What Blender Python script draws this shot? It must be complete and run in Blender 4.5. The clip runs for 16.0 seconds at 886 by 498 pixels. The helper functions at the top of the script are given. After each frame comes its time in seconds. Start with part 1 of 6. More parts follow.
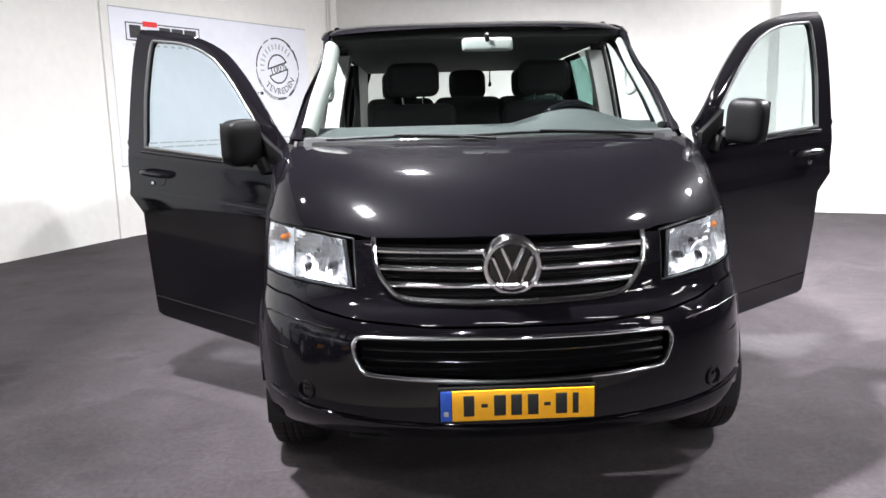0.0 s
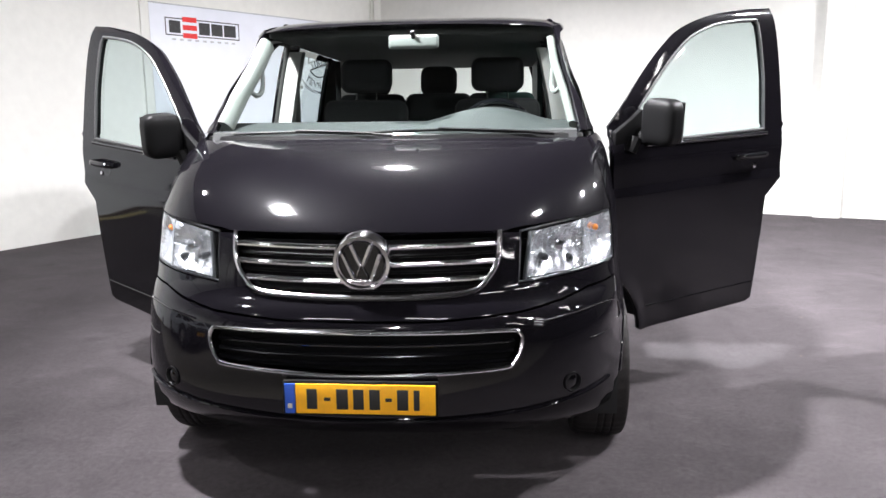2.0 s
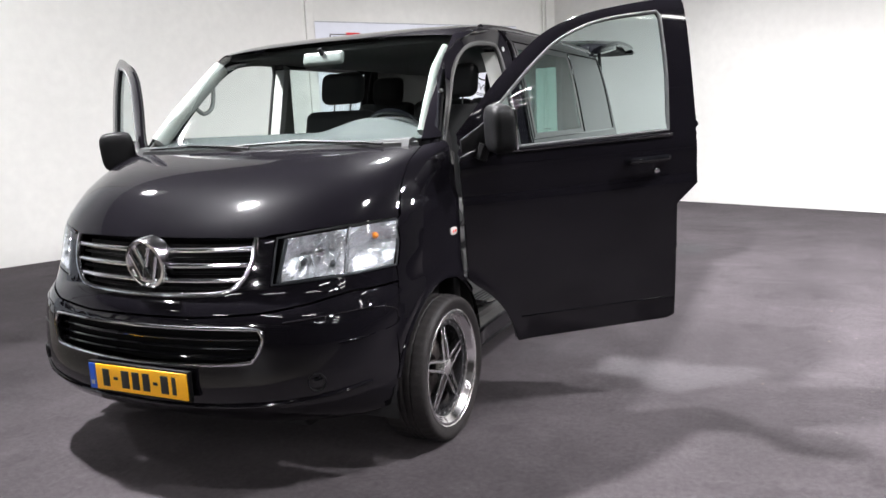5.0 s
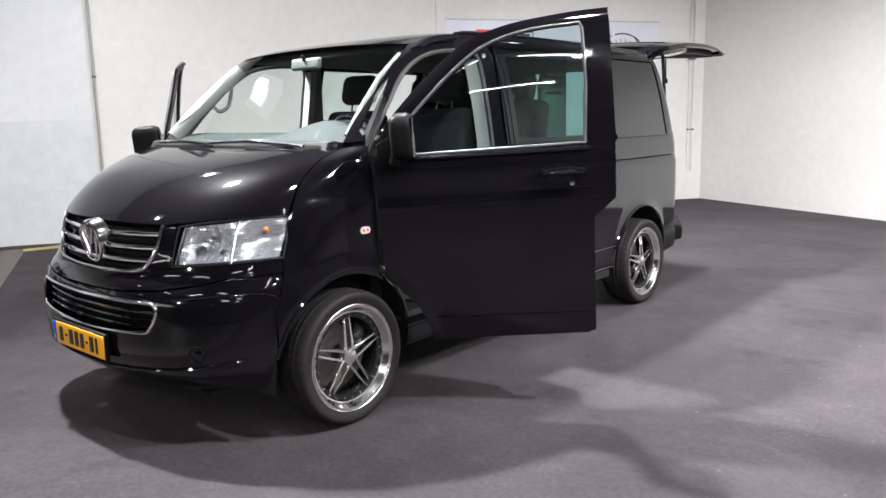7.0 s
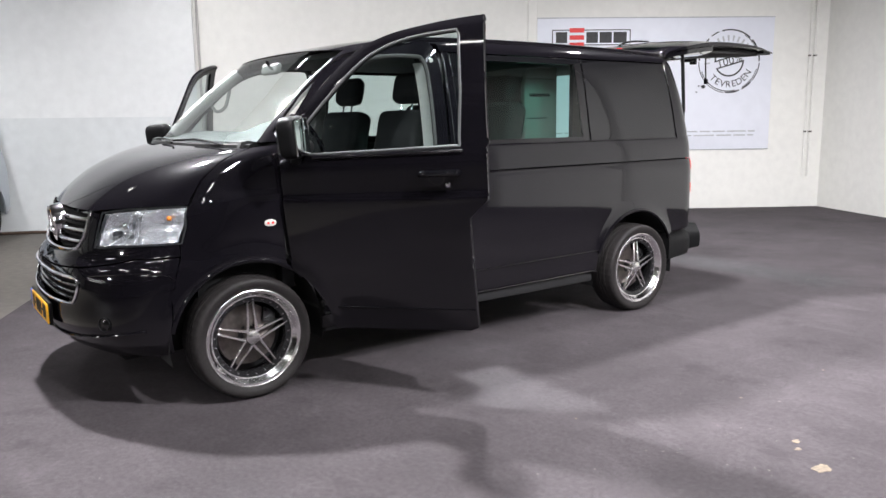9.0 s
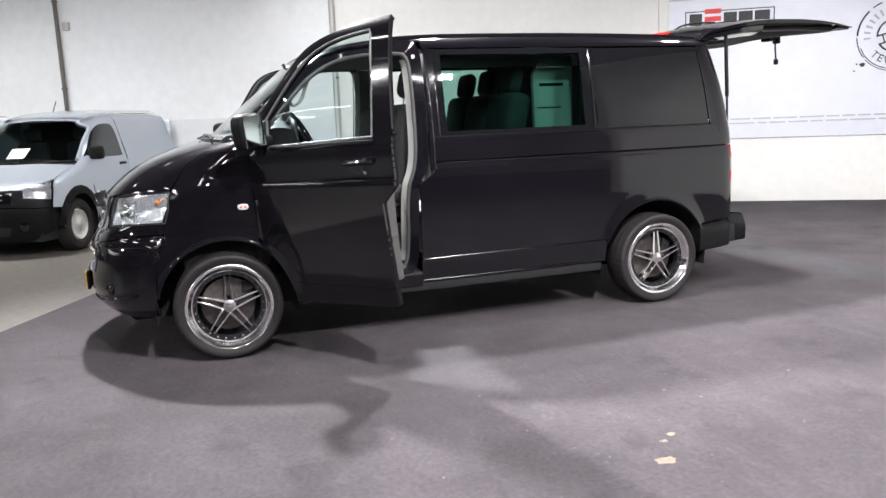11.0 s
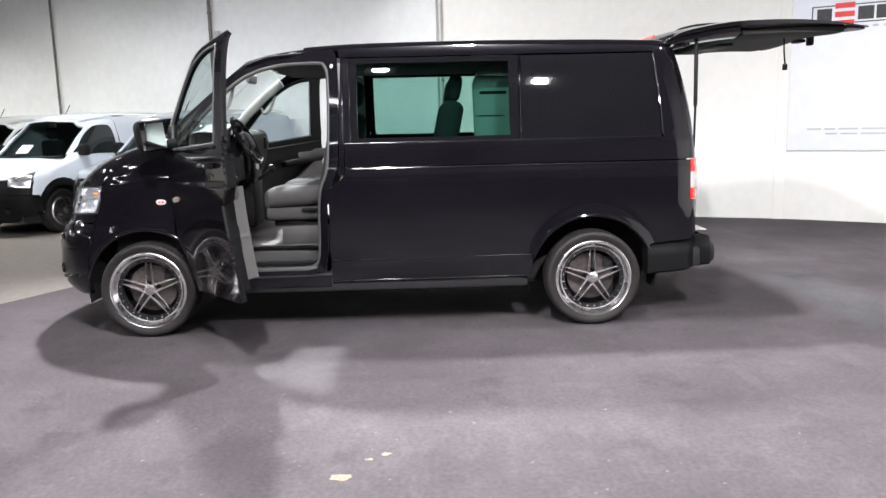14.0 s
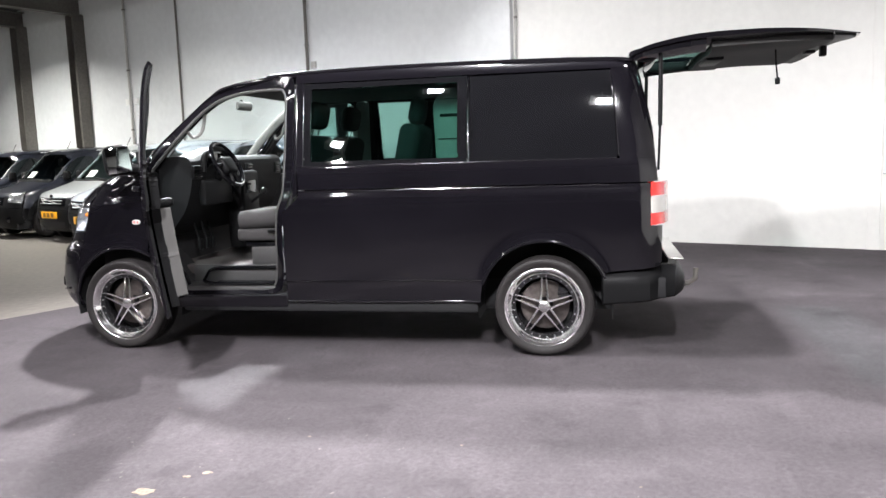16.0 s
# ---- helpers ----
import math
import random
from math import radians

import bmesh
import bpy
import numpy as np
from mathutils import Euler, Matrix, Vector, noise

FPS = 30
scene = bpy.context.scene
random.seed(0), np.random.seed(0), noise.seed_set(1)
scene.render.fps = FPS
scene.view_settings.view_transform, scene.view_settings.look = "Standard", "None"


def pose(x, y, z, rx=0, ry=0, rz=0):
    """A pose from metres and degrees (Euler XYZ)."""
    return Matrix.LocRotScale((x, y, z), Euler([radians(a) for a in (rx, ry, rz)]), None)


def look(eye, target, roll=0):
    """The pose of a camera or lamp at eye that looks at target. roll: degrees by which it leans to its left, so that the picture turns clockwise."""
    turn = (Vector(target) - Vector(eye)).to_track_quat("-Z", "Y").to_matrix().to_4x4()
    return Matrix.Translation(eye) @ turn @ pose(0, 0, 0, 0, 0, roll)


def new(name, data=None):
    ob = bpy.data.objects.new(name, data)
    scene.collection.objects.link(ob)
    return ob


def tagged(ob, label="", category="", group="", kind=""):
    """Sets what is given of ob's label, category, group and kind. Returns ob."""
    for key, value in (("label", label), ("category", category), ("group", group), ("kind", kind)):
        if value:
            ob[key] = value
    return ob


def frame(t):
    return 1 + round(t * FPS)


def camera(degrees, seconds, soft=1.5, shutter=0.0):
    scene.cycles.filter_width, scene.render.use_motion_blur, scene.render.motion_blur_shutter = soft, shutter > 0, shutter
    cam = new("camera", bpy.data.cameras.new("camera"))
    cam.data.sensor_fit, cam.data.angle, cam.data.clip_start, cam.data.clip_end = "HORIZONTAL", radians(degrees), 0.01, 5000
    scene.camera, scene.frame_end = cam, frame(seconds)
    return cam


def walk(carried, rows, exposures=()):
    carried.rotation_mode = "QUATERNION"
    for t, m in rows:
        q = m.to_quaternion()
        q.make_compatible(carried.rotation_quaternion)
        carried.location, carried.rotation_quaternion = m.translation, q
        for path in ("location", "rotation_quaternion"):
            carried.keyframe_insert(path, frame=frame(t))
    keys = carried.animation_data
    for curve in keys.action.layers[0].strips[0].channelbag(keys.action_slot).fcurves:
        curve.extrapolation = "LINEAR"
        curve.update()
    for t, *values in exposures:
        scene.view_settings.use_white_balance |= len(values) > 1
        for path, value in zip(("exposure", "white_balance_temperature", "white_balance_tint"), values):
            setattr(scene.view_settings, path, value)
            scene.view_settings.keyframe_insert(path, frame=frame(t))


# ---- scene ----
cam = camera(59.8, 16.0)
PATH = [
    (0, (-0.307, -2.418, 1.396), (-0.252, -0.447, 1.064), -1.5),
    (0.5, (-0.18, -2.407, 1.389), (-0.12, -0.436, 1.056), -1.3),
    (1, (0.008, -2.421, 1.394), (0.042, -0.451, 1.053), -0.6),
    (1.5, (0.242, -2.431, 1.385), (0.195, -0.46, 1.047), -1.6),
    (2, (0.49, -2.422, 1.392), (0.332, -0.458, 1.051), -0.7),
    (2.5, (0.763, -2.398, 1.393), (0.481, -0.448, 1.05), -1.5),
    (3, (1.039, -2.355, 1.398), (0.623, -0.43, 1.053), -0.4),
    (3.5, (1.367, -2.296, 1.405), (0.835, -0.401, 1.049), -0.9),
    (4, (1.67, -2.222, 1.408), (1.031, -0.358, 1.064), -0.7),
    (4.2, (1.805, -2.208, 1.407), (1.139, -0.354, 1.064), -1.5),
    (6.3, (3.224, -1.684, 1.392), (2.037, -0.11, 1.059), -1.3),
    (6.5, (3.334, -1.633, 1.403), (2.114, -0.086, 1.062), -1.3),
    (7, (3.602, -1.473, 1.428), (2.311, 0.018, 1.094), -1.2),
    (7.5, (3.875, -1.299, 1.425), (2.474, 0.09, 1.092), -0.5),
    (8, (4.139, -1.077, 1.42), (2.66, 0.228, 1.086), -0.7),
    (8.5, (4.436, -0.826, 1.417), (2.892, 0.404, 1.094), -1.2),
    (9, (4.685, -0.578, 1.437), (3.088, 0.578, 1.102), -0.7),
    (9.2, (4.793, -0.471, 1.446), (3.173, 0.652, 1.107), -0.9),
    (11.3, (5.74, 0.843, 1.396), (3.859, 1.431, 1.057), -1.7),
    (11.5, (5.785, 0.963, 1.396), (3.897, 1.528, 1.058), -1.2),
    (12, (5.882, 1.289, 1.396), (3.959, 1.727, 1.062), -1.7),
    (12.5, (5.968, 1.649, 1.394), (4.026, 1.984, 1.056), -1.7),
    (13, (6.032, 2.045, 1.391), (4.074, 2.287, 1.063), -1.5),
    (13.5, (6.071, 2.402, 1.401), (4.101, 2.522, 1.08), -1.4),
    (14, (6.091, 2.789, 1.396), (4.118, 2.824, 1.07), -1.4),
    (14.5, (6.07, 3.185, 1.373), (4.097, 3.159, 1.049), -1.4),
    (15, (6.026, 3.563, 1.379), (4.057, 3.415, 1.058), -1.6),
    (15.5, (5.953, 3.899, 1.369), (4.001, 3.595, 1.058), -1.6),
    (16, (5.891, 4.242, 1.344), (3.947, 3.847, 1.092), -1.9),
]
walk(cam, [(t, look(eye, target, roll)) for t, eye, target, roll in PATH], [(0.0, 0.22), (2.0, 0.19), (4.0, 0.1), (7.0, -0.10), (9.0, -0.10), (11.5, 0.1), (14.0, 0.17), (16.0, 0.25)])

# ---- world and light ----
world = bpy.data.worlds.new("world")
scene.world = world
world.use_nodes = True
world.node_tree.nodes["Background"].inputs[0].default_value = (0.8, 0.85, 1.0, 1)
world.node_tree.nodes["Background"].inputs[1].default_value = 0.02

CEIL = 5.05
LAMP_Z = 4.6
# hanging floodlights in two rows parallel to the banner wall: x, y, watts, and the floor point each is aimed at; the
# last is fill added for the van's front
LAMPS = [(-1.8, 0.5, 395, 2.0, 2.0, 100), (-0.5, 3.2, 300, 1.8, 4.0), (0.75, 6.2, 205, 0.1, 7.0), (-3.6, -1.6, 100, -4.6, -1.2), (-4.6, -4.2, 130, -5.8, -4.2), (-6.6, -9.2, 315, -7.8, -8.8),
         (-4.3, 1.95, 55, -3.8, 3.2), (2.7, 0.1, 80, -1.4, 2.4), (5.0, 2.2, 235, 1.2, 2.8), (6.5, 4.6, 280, 2.0, 5.2), (9.4, -0.6, 60, 7.0, 1.0), (6.4, -5.2, 55, 2.0, 0.0), (-1.0, -13.0, 140, 0.0, 5.0)]


# ---- materials ----
def mat(name, base, rough=0.5, metal=0.0, scale=20.0, vary=0.15, bump=0.0, coat=0.0, big=1.2, spec=0.5, rvary=0.1, bumpscale=None):
    m = bpy.data.materials.new(name)
    m.use_nodes = True
    nt = m.node_tree
    b = nt.nodes["Principled BSDF"]
    b.inputs["Metallic"].default_value = metal
    b.inputs["Specular IOR Level"].default_value = spec
    b.inputs["Coat Weight"].default_value = coat
    b.inputs["Coat Roughness"].default_value = 0.03
    co = nt.nodes.new("ShaderNodeTexCoord")
    fine = nt.nodes.new("ShaderNodeTexNoise")
    fine.inputs["Scale"].default_value = scale
    fine.inputs["Detail"].default_value = 6
    wide = nt.nodes.new("ShaderNodeTexNoise")
    wide.inputs["Scale"].default_value = big
    wide.inputs["Detail"].default_value = 4
    for n in (fine, wide):
        nt.links.new(co.outputs["Object"], n.inputs["Vector"])
    mix = nt.nodes.new("ShaderNodeMath")
    mix.operation = "MULTIPLY"
    nt.links.new(fine.outputs[0], mix.inputs[0])
    nt.links.new(wide.outputs[0], mix.inputs[1])
    ramp = nt.nodes.new("ShaderNodeMapRange")
    ramp.inputs["From Min"].default_value, ramp.inputs["From Max"].default_value = 0.12, 0.40
    ramp.inputs["To Min"].default_value, ramp.inputs["To Max"].default_value = 1 - vary, 1 + vary
    nt.links.new(mix.outputs[0], ramp.inputs["Value"])
    col = nt.nodes.new("ShaderNodeVectorMath")
    col.operation = "SCALE"
    col.inputs[0].default_value = base
    nt.links.new(ramp.outputs[0], col.inputs["Scale"])
    nt.links.new(col.outputs[0], b.inputs["Base Color"])
    rr = nt.nodes.new("ShaderNodeMapRange")
    rr.inputs["To Min"].default_value, rr.inputs["To Max"].default_value = max(0.0, rough * (1 - rvary)), min(1.0, rough * (1 + rvary))
    nt.links.new(wide.outputs[0], rr.inputs["Value"])
    nt.links.new(rr.outputs[0], b.inputs["Roughness"])
    if bump:
        bp = nt.nodes.new("ShaderNodeBump")
        bp.inputs["Strength"].default_value = bump
        bp.inputs["Distance"].default_value = 0.004
        if bumpscale:
            f2 = nt.nodes.new("ShaderNodeTexNoise")
            f2.inputs["Scale"].default_value = bumpscale
            nt.links.new(co.outputs["Object"], f2.inputs["Vector"])
            nt.links.new(f2.outputs[0], bp.inputs["Height"])
        else:
            nt.links.new(fine.outputs[0], bp.inputs["Height"])
        nt.links.new(bp.outputs[0], b.inputs["Normal"])
    return m


def glass(name, tint, rough=0.0, ior=1.45, opaque=0.0):
    """Thin pane: mostly clear with a sharp reflection."""
    m = bpy.data.materials.new(name)
    m.use_nodes = True
    nt = m.node_tree
    nt.nodes.remove(nt.nodes["Principled BSDF"])
    tr = nt.nodes.new("ShaderNodeBsdfTransparent")
    tr.inputs[0].default_value = (*tint, 1)
    gl = nt.nodes.new("ShaderNodeBsdfGlossy")
    gl.inputs["Roughness"].default_value = 0.01
    lw = nt.nodes.new("ShaderNodeLayerWeight")
    lw.inputs["Blend"].default_value = 0.5
    pw = nt.nodes.new("ShaderNodeMath")
    pw.operation, pw.inputs[1].default_value = "POWER", 5.0
    fr = nt.nodes.new("ShaderNodeMapRange")
    fr.inputs["To Min"].default_value, fr.inputs["To Max"].default_value = 2 * ((ior - 1) / (ior + 1)) ** 2, 0.95
    nt.links.new(lw.outputs["Facing"], pw.inputs[0])
    nt.links.new(pw.outputs[0], fr.inputs["Value"])
    mx = nt.nodes.new("ShaderNodeMixShader")
    nt.links.new(fr.outputs[0], mx.inputs[0])
    nt.links.new(tr.outputs[0], mx.inputs[1])
    nt.links.new(gl.outputs[0], mx.inputs[2])
    nt.links.new(mx.outputs[0], nt.nodes["Material Output"].inputs[0])
    return m


def glow(name, colour, strength):
    m = bpy.data.materials.new(name)
    m.use_nodes = True
    b = m.node_tree.nodes["Principled BSDF"]
    b.inputs["Base Color"].default_value = (*colour, 1)
    b.inputs["Emission Color"].default_value = (*colour, 1)
    b.inputs["Emission Strength"].default_value = strength
    return m


PAINT = mat("black_car_paint", (0.0045, 0.0040, 0.0056), 0.40, 0.03, 900, 0.25, 0.0, 1.0, 2.0, 0.008)
PAINT.node_tree.nodes["Principled BSDF"].inputs["Coat Roughness"].default_value = 0.05
BLACK = mat("black_plastic", (0.0062, 0.0062, 0.0066), 0.46, 0, 300, 0.2, 0.1, spec=0.12)
EDGE = mat("black_paint_edge", (0.004, 0.0035, 0.005), 0.14, 0, 300, 0.2, 0, 1.0)
GLOSSBLACK = mat("gloss_black", (0.004, 0.004, 0.005), 0.08, 0, 60, 0.1, 0, 0.5)
DARK = mat("dark_underbody", (0.006, 0.006, 0.007), 0.8, 0, 30, 0.3, 0.2)
RUBBER = mat("tyre_rubber", (0.0145, 0.0128, 0.0128), 0.6, 0, 120, 0.3, 0.2, spec=0.25)
CHROME = mat("chrome", (0.90, 0.90, 0.93), 0.12, 1.0, 40, 0.05)
ALLOY = mat("polished_alloy", (0.90, 0.89, 0.88), 0.25, 1.0, 60, 0.12)
SPOKE = mat("machined_alloy", (0.93, 0.92, 0.92), 0.14, 1.0, 90, 0.12)
DARKALLOY = mat("black_alloy", (0.012, 0.012, 0.013), 0.25, 0.2, 60, 0.15)
DISC = mat("brake_disc_steel", (0.13, 0.115, 0.108), 0.42, 0.9, 30, 0.35, 0.1)
CLEAR = glass("clear_glass", (0.86, 0.93, 0.91))
GREEN = glass("green_tinted_glass", (0.29, 0.53, 0.465))
LENS = glass("lamp_lens", (0.93, 0.95, 0.97), ior=1.35)
PRIVACY = mat("privacy_glass", (0.006, 0.006, 0.007), 0.02, 0, 5, 0.1, 0, 0.3)
REFLECTOR = mat("lamp_reflector", (0.80, 0.81, 0.83), 0.20, 0.75, 40, 0.1)
BEZEL = mat("lamp_bezel", (0.05, 0.052, 0.056), 0.3, 0.3, 60, 0.1)
DOORGLASS = glass("door_glass", (0.66, 0.76, 0.755))
FACET = mat("mirror_facets", (0.84, 0.85, 0.87), 0.22, 0.75, 22, 0.05)
AMBER = mat("amber_lens", (0.9, 0.25, 0.02), 0.2, 0, 80, 0.2, 0.2, 0.6)
VOID = mat("grille_black", (0.0025, 0.0025, 0.0027), 0.7, 0, 200, 0.2, 0.2, spec=0.1)
REDLENS = mat("red_lens", (0.75, 0.012, 0.008), 0.15, 0, 120, 0.15, 0.2, 0.8)
WHITELENS = mat("white_lens", (0.50, 0.48, 0.45), 0.2, 0, 120, 0.1, 0.2, 0.8)
PLATE = mat("yellow_plate", (0.95, 0.46, 0.008), 0.4, 0, 60, 0.05, 0, 0.2)
PLATEBLUE = mat("blue_plate_band", (0.02, 0.09, 0.5), 0.4, 0, 60, 0.05)
INK = mat("black_ink", (0.012, 0.012, 0.012), 0.5, 0, 60, 0.1)
DASH = mat("dashboard_grey", (0.0085, 0.0105, 0.011), 0.62, 0, 500, 0.2, 0.4)
DASHFACE = mat("dark_grey_dash_plastic", (0.0095, 0.0097, 0.0102), 0.6, 0, 400, 0.15, 0.3, spec=0.15)
TRIM = mat("grey_interior_trim", (0.036, 0.035, 0.035), 0.6, 0, 400, 0.15, 0.3)
PALETRIM = mat("pale_pillar_trim", (0.21, 0.21, 0.20), 0.6, 0, 300, 0.1, 0.2)
PALEPOCKET = mat("pale_door_pocket", (0.065, 0.0625, 0.060), 0.6, 0, 300, 0.12, 0.2)
FLOORMAT = mat("cab_floor_mat", (0.045, 0.038, 0.036), 0.8, 0, 90, 0.4, 0.4)
LINING = mat("tailgate_lining_felt", (0.030, 0.029, 0.029), 0.85, 0, 200, 0.2, 0.3)
PALEJAMB = mat("pale_jamb_lining", (0.42, 0.42, 0.40), 0.6, 0, 300, 0.1, 0.1)
HEADLINE = mat("headliner", (0.05, 0.05, 0.05), 0.9, 0, 300, 0.2, 0.3)
FABRIC = mat("dark_seat_fabric", (0.01, 0.01, 0.011), 0.9, 0, 350, 0.35, 0.5)
FABRICGREY = mat("grey_seat_fabric", (0.027, 0.025, 0.0255), 0.9, 0, 260, 0.3, 0.5)
SEAL = mat("grey_door_seal", (0.032, 0.031, 0.030), 0.6, 0, 200, 0.1, 0.1)
WINSEAL = mat("satin_grey_seal", (0.09, 0.09, 0.092), 0.36, 0.2, 200, 0.1, 0.1)
MIRRORSHELL = mat("grey_mirror_shell", (0.16, 0.162, 0.155), 0.5, 0, 300, 0.1, 0.1)
MIRROR = mat("mirror_glass", (0.8, 0.83, 0.82), 0.02, 1.0, 10, 0.02)
CONCRETE = mat("worn_concrete", (0.118, 0.106, 0.092), 0.6, 0, 14, 0.22, 0.2, 0, 0.5)
WALLPAINT = mat("white_wall_paint", (0.76, 0.755, 0.72), 0.7, 0, 9, 0.04, 0.05, 0, 0.6, bumpscale=160)
# grey chosen to dim what the van's flank reflects; wall never in view
DIMWALL = mat("dim_unseen_wall", (0.42, 0.41, 0.395), 0.7, 0, 8, 0.1, 0.1, 0, 0.5)
# the hall's missing light is put into this dark wall colour
UNLITWALL = mat("unlit_hall_stand_in", (0.12, 0.115, 0.11), 0.7, 0, 8, 0.15, 0.1, 0, 0.5)
CEILMAT = mat("ceiling_panels", (0.018, 0.017, 0.016), 0.8, 0, 6, 0.15, 0.1)
STEEL = mat("dark_steel", (0.13, 0.12, 0.108), 0.55, 0.3, 20, 0.2, 0.1)
PIPE = mat("grey_conduit", (0.42, 0.41, 0.39), 0.5, 0, 30, 0.1)
BANNER = mat("banner_vinyl", (0.74, 0.76, 0.83), 0.5, 0, 6, 0.03, 0.1, 0, 0.8)
BANNERINK = mat("banner_ink", (0.03, 0.03, 0.032), 0.6, 0, 30, 0.5)
BANNERRED = mat("banner_red", (0.72, 0.02, 0.02), 0.5, 0, 20, 0.1)
BANNERGREY = mat("banner_grey", (0.45, 0.46, 0.48), 0.6, 0, 20, 0.1)
LAMPGLOW = glow("lamp_diffuser", (1.0, 0.97, 0.92), 25.0)


def carpet_cloth():
    """Needle felt: speckled fibres, broad trodden patches and pale scuffs."""
    m = bpy.data.materials.new("anthracite_carpet")
    m.use_nodes = True
    nt = m.node_tree
    b = nt.nodes["Principled BSDF"]
    b.inputs["Specular IOR Level"].default_value = 0.18
    b.inputs["Roughness"].default_value = 0.9
    co = nt.nodes.new("ShaderNodeTexCoord")

    def noise(scale, detail, lo, hi, a, b_, squash=None):
        n = nt.nodes.new("ShaderNodeTexNoise")
        n.inputs["Scale"].default_value, n.inputs["Detail"].default_value = scale, detail
        src = co.outputs["Object"]
        if squash:
            mp = nt.nodes.new("ShaderNodeMapping")
            mp.inputs["Scale"].default_value = squash
            mp.inputs["Rotation"].default_value = (0, 0, radians(26))
            nt.links.new(src, mp.inputs["Vector"])
            src = mp.outputs[0]
        nt.links.new(src, n.inputs["Vector"])
        r = nt.nodes.new("ShaderNodeMapRange")
        for key, v in (("From Min", lo), ("From Max", hi), ("To Min", a), ("To Max", b_)):
            r.inputs[key].default_value = v
        nt.links.new(n.outputs[0], r.inputs["Value"])
        return n, r.outputs[0]

    fibre, f1 = noise(420, 3, 0.3, 0.7, 0.55, 1.45)
    _, f2 = noise(42, 5, 0.3, 0.7, 0.84, 1.16)
    _, f3 = noise(1.3, 6, 0.3, 0.7, 0.80, 1.20)
    _, f5 = noise(7.0, 7, 0.50, 0.72, 0.97, 1.13)
    _, f6 = noise(3.1, 7, 0.58, 0.70, 1.0, 0.80)
    _, f4 = noise(0.9, 9, 0.60, 0.75, 1.0, 1.22, (1, 4, 1))
    last = f1
    for f in (f2, f3, f4, f5, f6):
        mu = nt.nodes.new("ShaderNodeMath")
        mu.operation = "MULTIPLY"
        nt.links.new(last, mu.inputs[0])
        nt.links.new(f, mu.inputs[1])
        last = mu.outputs[0]
    col = nt.nodes.new("ShaderNodeVectorMath")
    col.operation = "SCALE"
    col.inputs[0].default_value = (0.0560, 0.0492, 0.0532)
    nt.links.new(last, col.inputs["Scale"])
    nt.links.new(col.outputs[0], b.inputs["Base Color"])
    bp = nt.nodes.new("ShaderNodeBump")
    bp.inputs["Strength"].default_value, bp.inputs["Distance"].default_value = 0.7, 0.004
    nt.links.new(fibre.outputs[0], bp.inputs["Height"])
    nt.links.new(bp.outputs[0], b.inputs["Normal"])
    return m


CARPET = carpet_cloth()

# ---- mesh helpers ----
def part(name, bm, material, parent=None, label="", smooth=True):
    me = bpy.data.meshes.new(name)
    bm.normal_update()
    bm.to_mesh(me)
    bm.free()
    me.materials.append(material)
    if smooth:
        for p in me.polygons:
            p.use_smooth = True
        me.set_sharp_from_angle(angle=radians(35))
    ob = new(name, me)
    ob.parent = parent
    if label:
        tagged(ob, label)
    return ob


def empty(name, label, category, m=None, group="", kind=""):
    ob = new(name)
    if m is not None:
        ob.matrix_world = m
    return tagged(ob, label, category, group, kind)


def add_box(bm, lo, hi, m=None, bev=0.0, seg=2):
    lo, hi = Vector(lo), Vector(hi)
    t = Matrix.Translation((lo + hi) / 2) @ Matrix.Diagonal((*(hi - lo), 1))
    if m is not None:
        t = m @ t
    r = bmesh.ops.create_cube(bm, size=1, matrix=t)
    if bev:
        es = {e for v in r["verts"] for e in v.link_edges}
        bmesh.ops.bevel(bm, geom=list(es), offset=bev, segments=seg, affect="EDGES", profile=0.5)
    return bm


def box(lo, hi, m=None, bev=0.0, seg=2):
    return add_box(bmesh.new(), lo, hi, m, bev, seg)


def lathe(profile, steps=48, m=None, bm=None, closed=False, caps=True):
    """Turns (radius, x) points round the x axis."""
    bm = bm or bmesh.new()
    m = m or Matrix.Identity(4)
    rings = []
    for r, x in profile:
        rings.append([bm.verts.new(m @ Vector((x, r * math.cos(2 * math.pi * i / steps), r * math.sin(2 * math.pi * i / steps)))) for i in range(steps)])
    pairs = list(zip(rings, rings[1:])) + ([(rings[-1], rings[0])] if closed else [])
    for a, b in pairs:
        for i in range(steps):
            j = (i + 1) % steps
            bm.faces.new((a[i], a[j], b[j], b[i]))
    if not closed and caps:
        for ring, flip in ((rings[0], True), (rings[-1], False)):
            bm.faces.new(ring[::-1] if flip else ring)
    bmesh.ops.recalc_face_normals(bm, faces=bm.faces)
    return bm


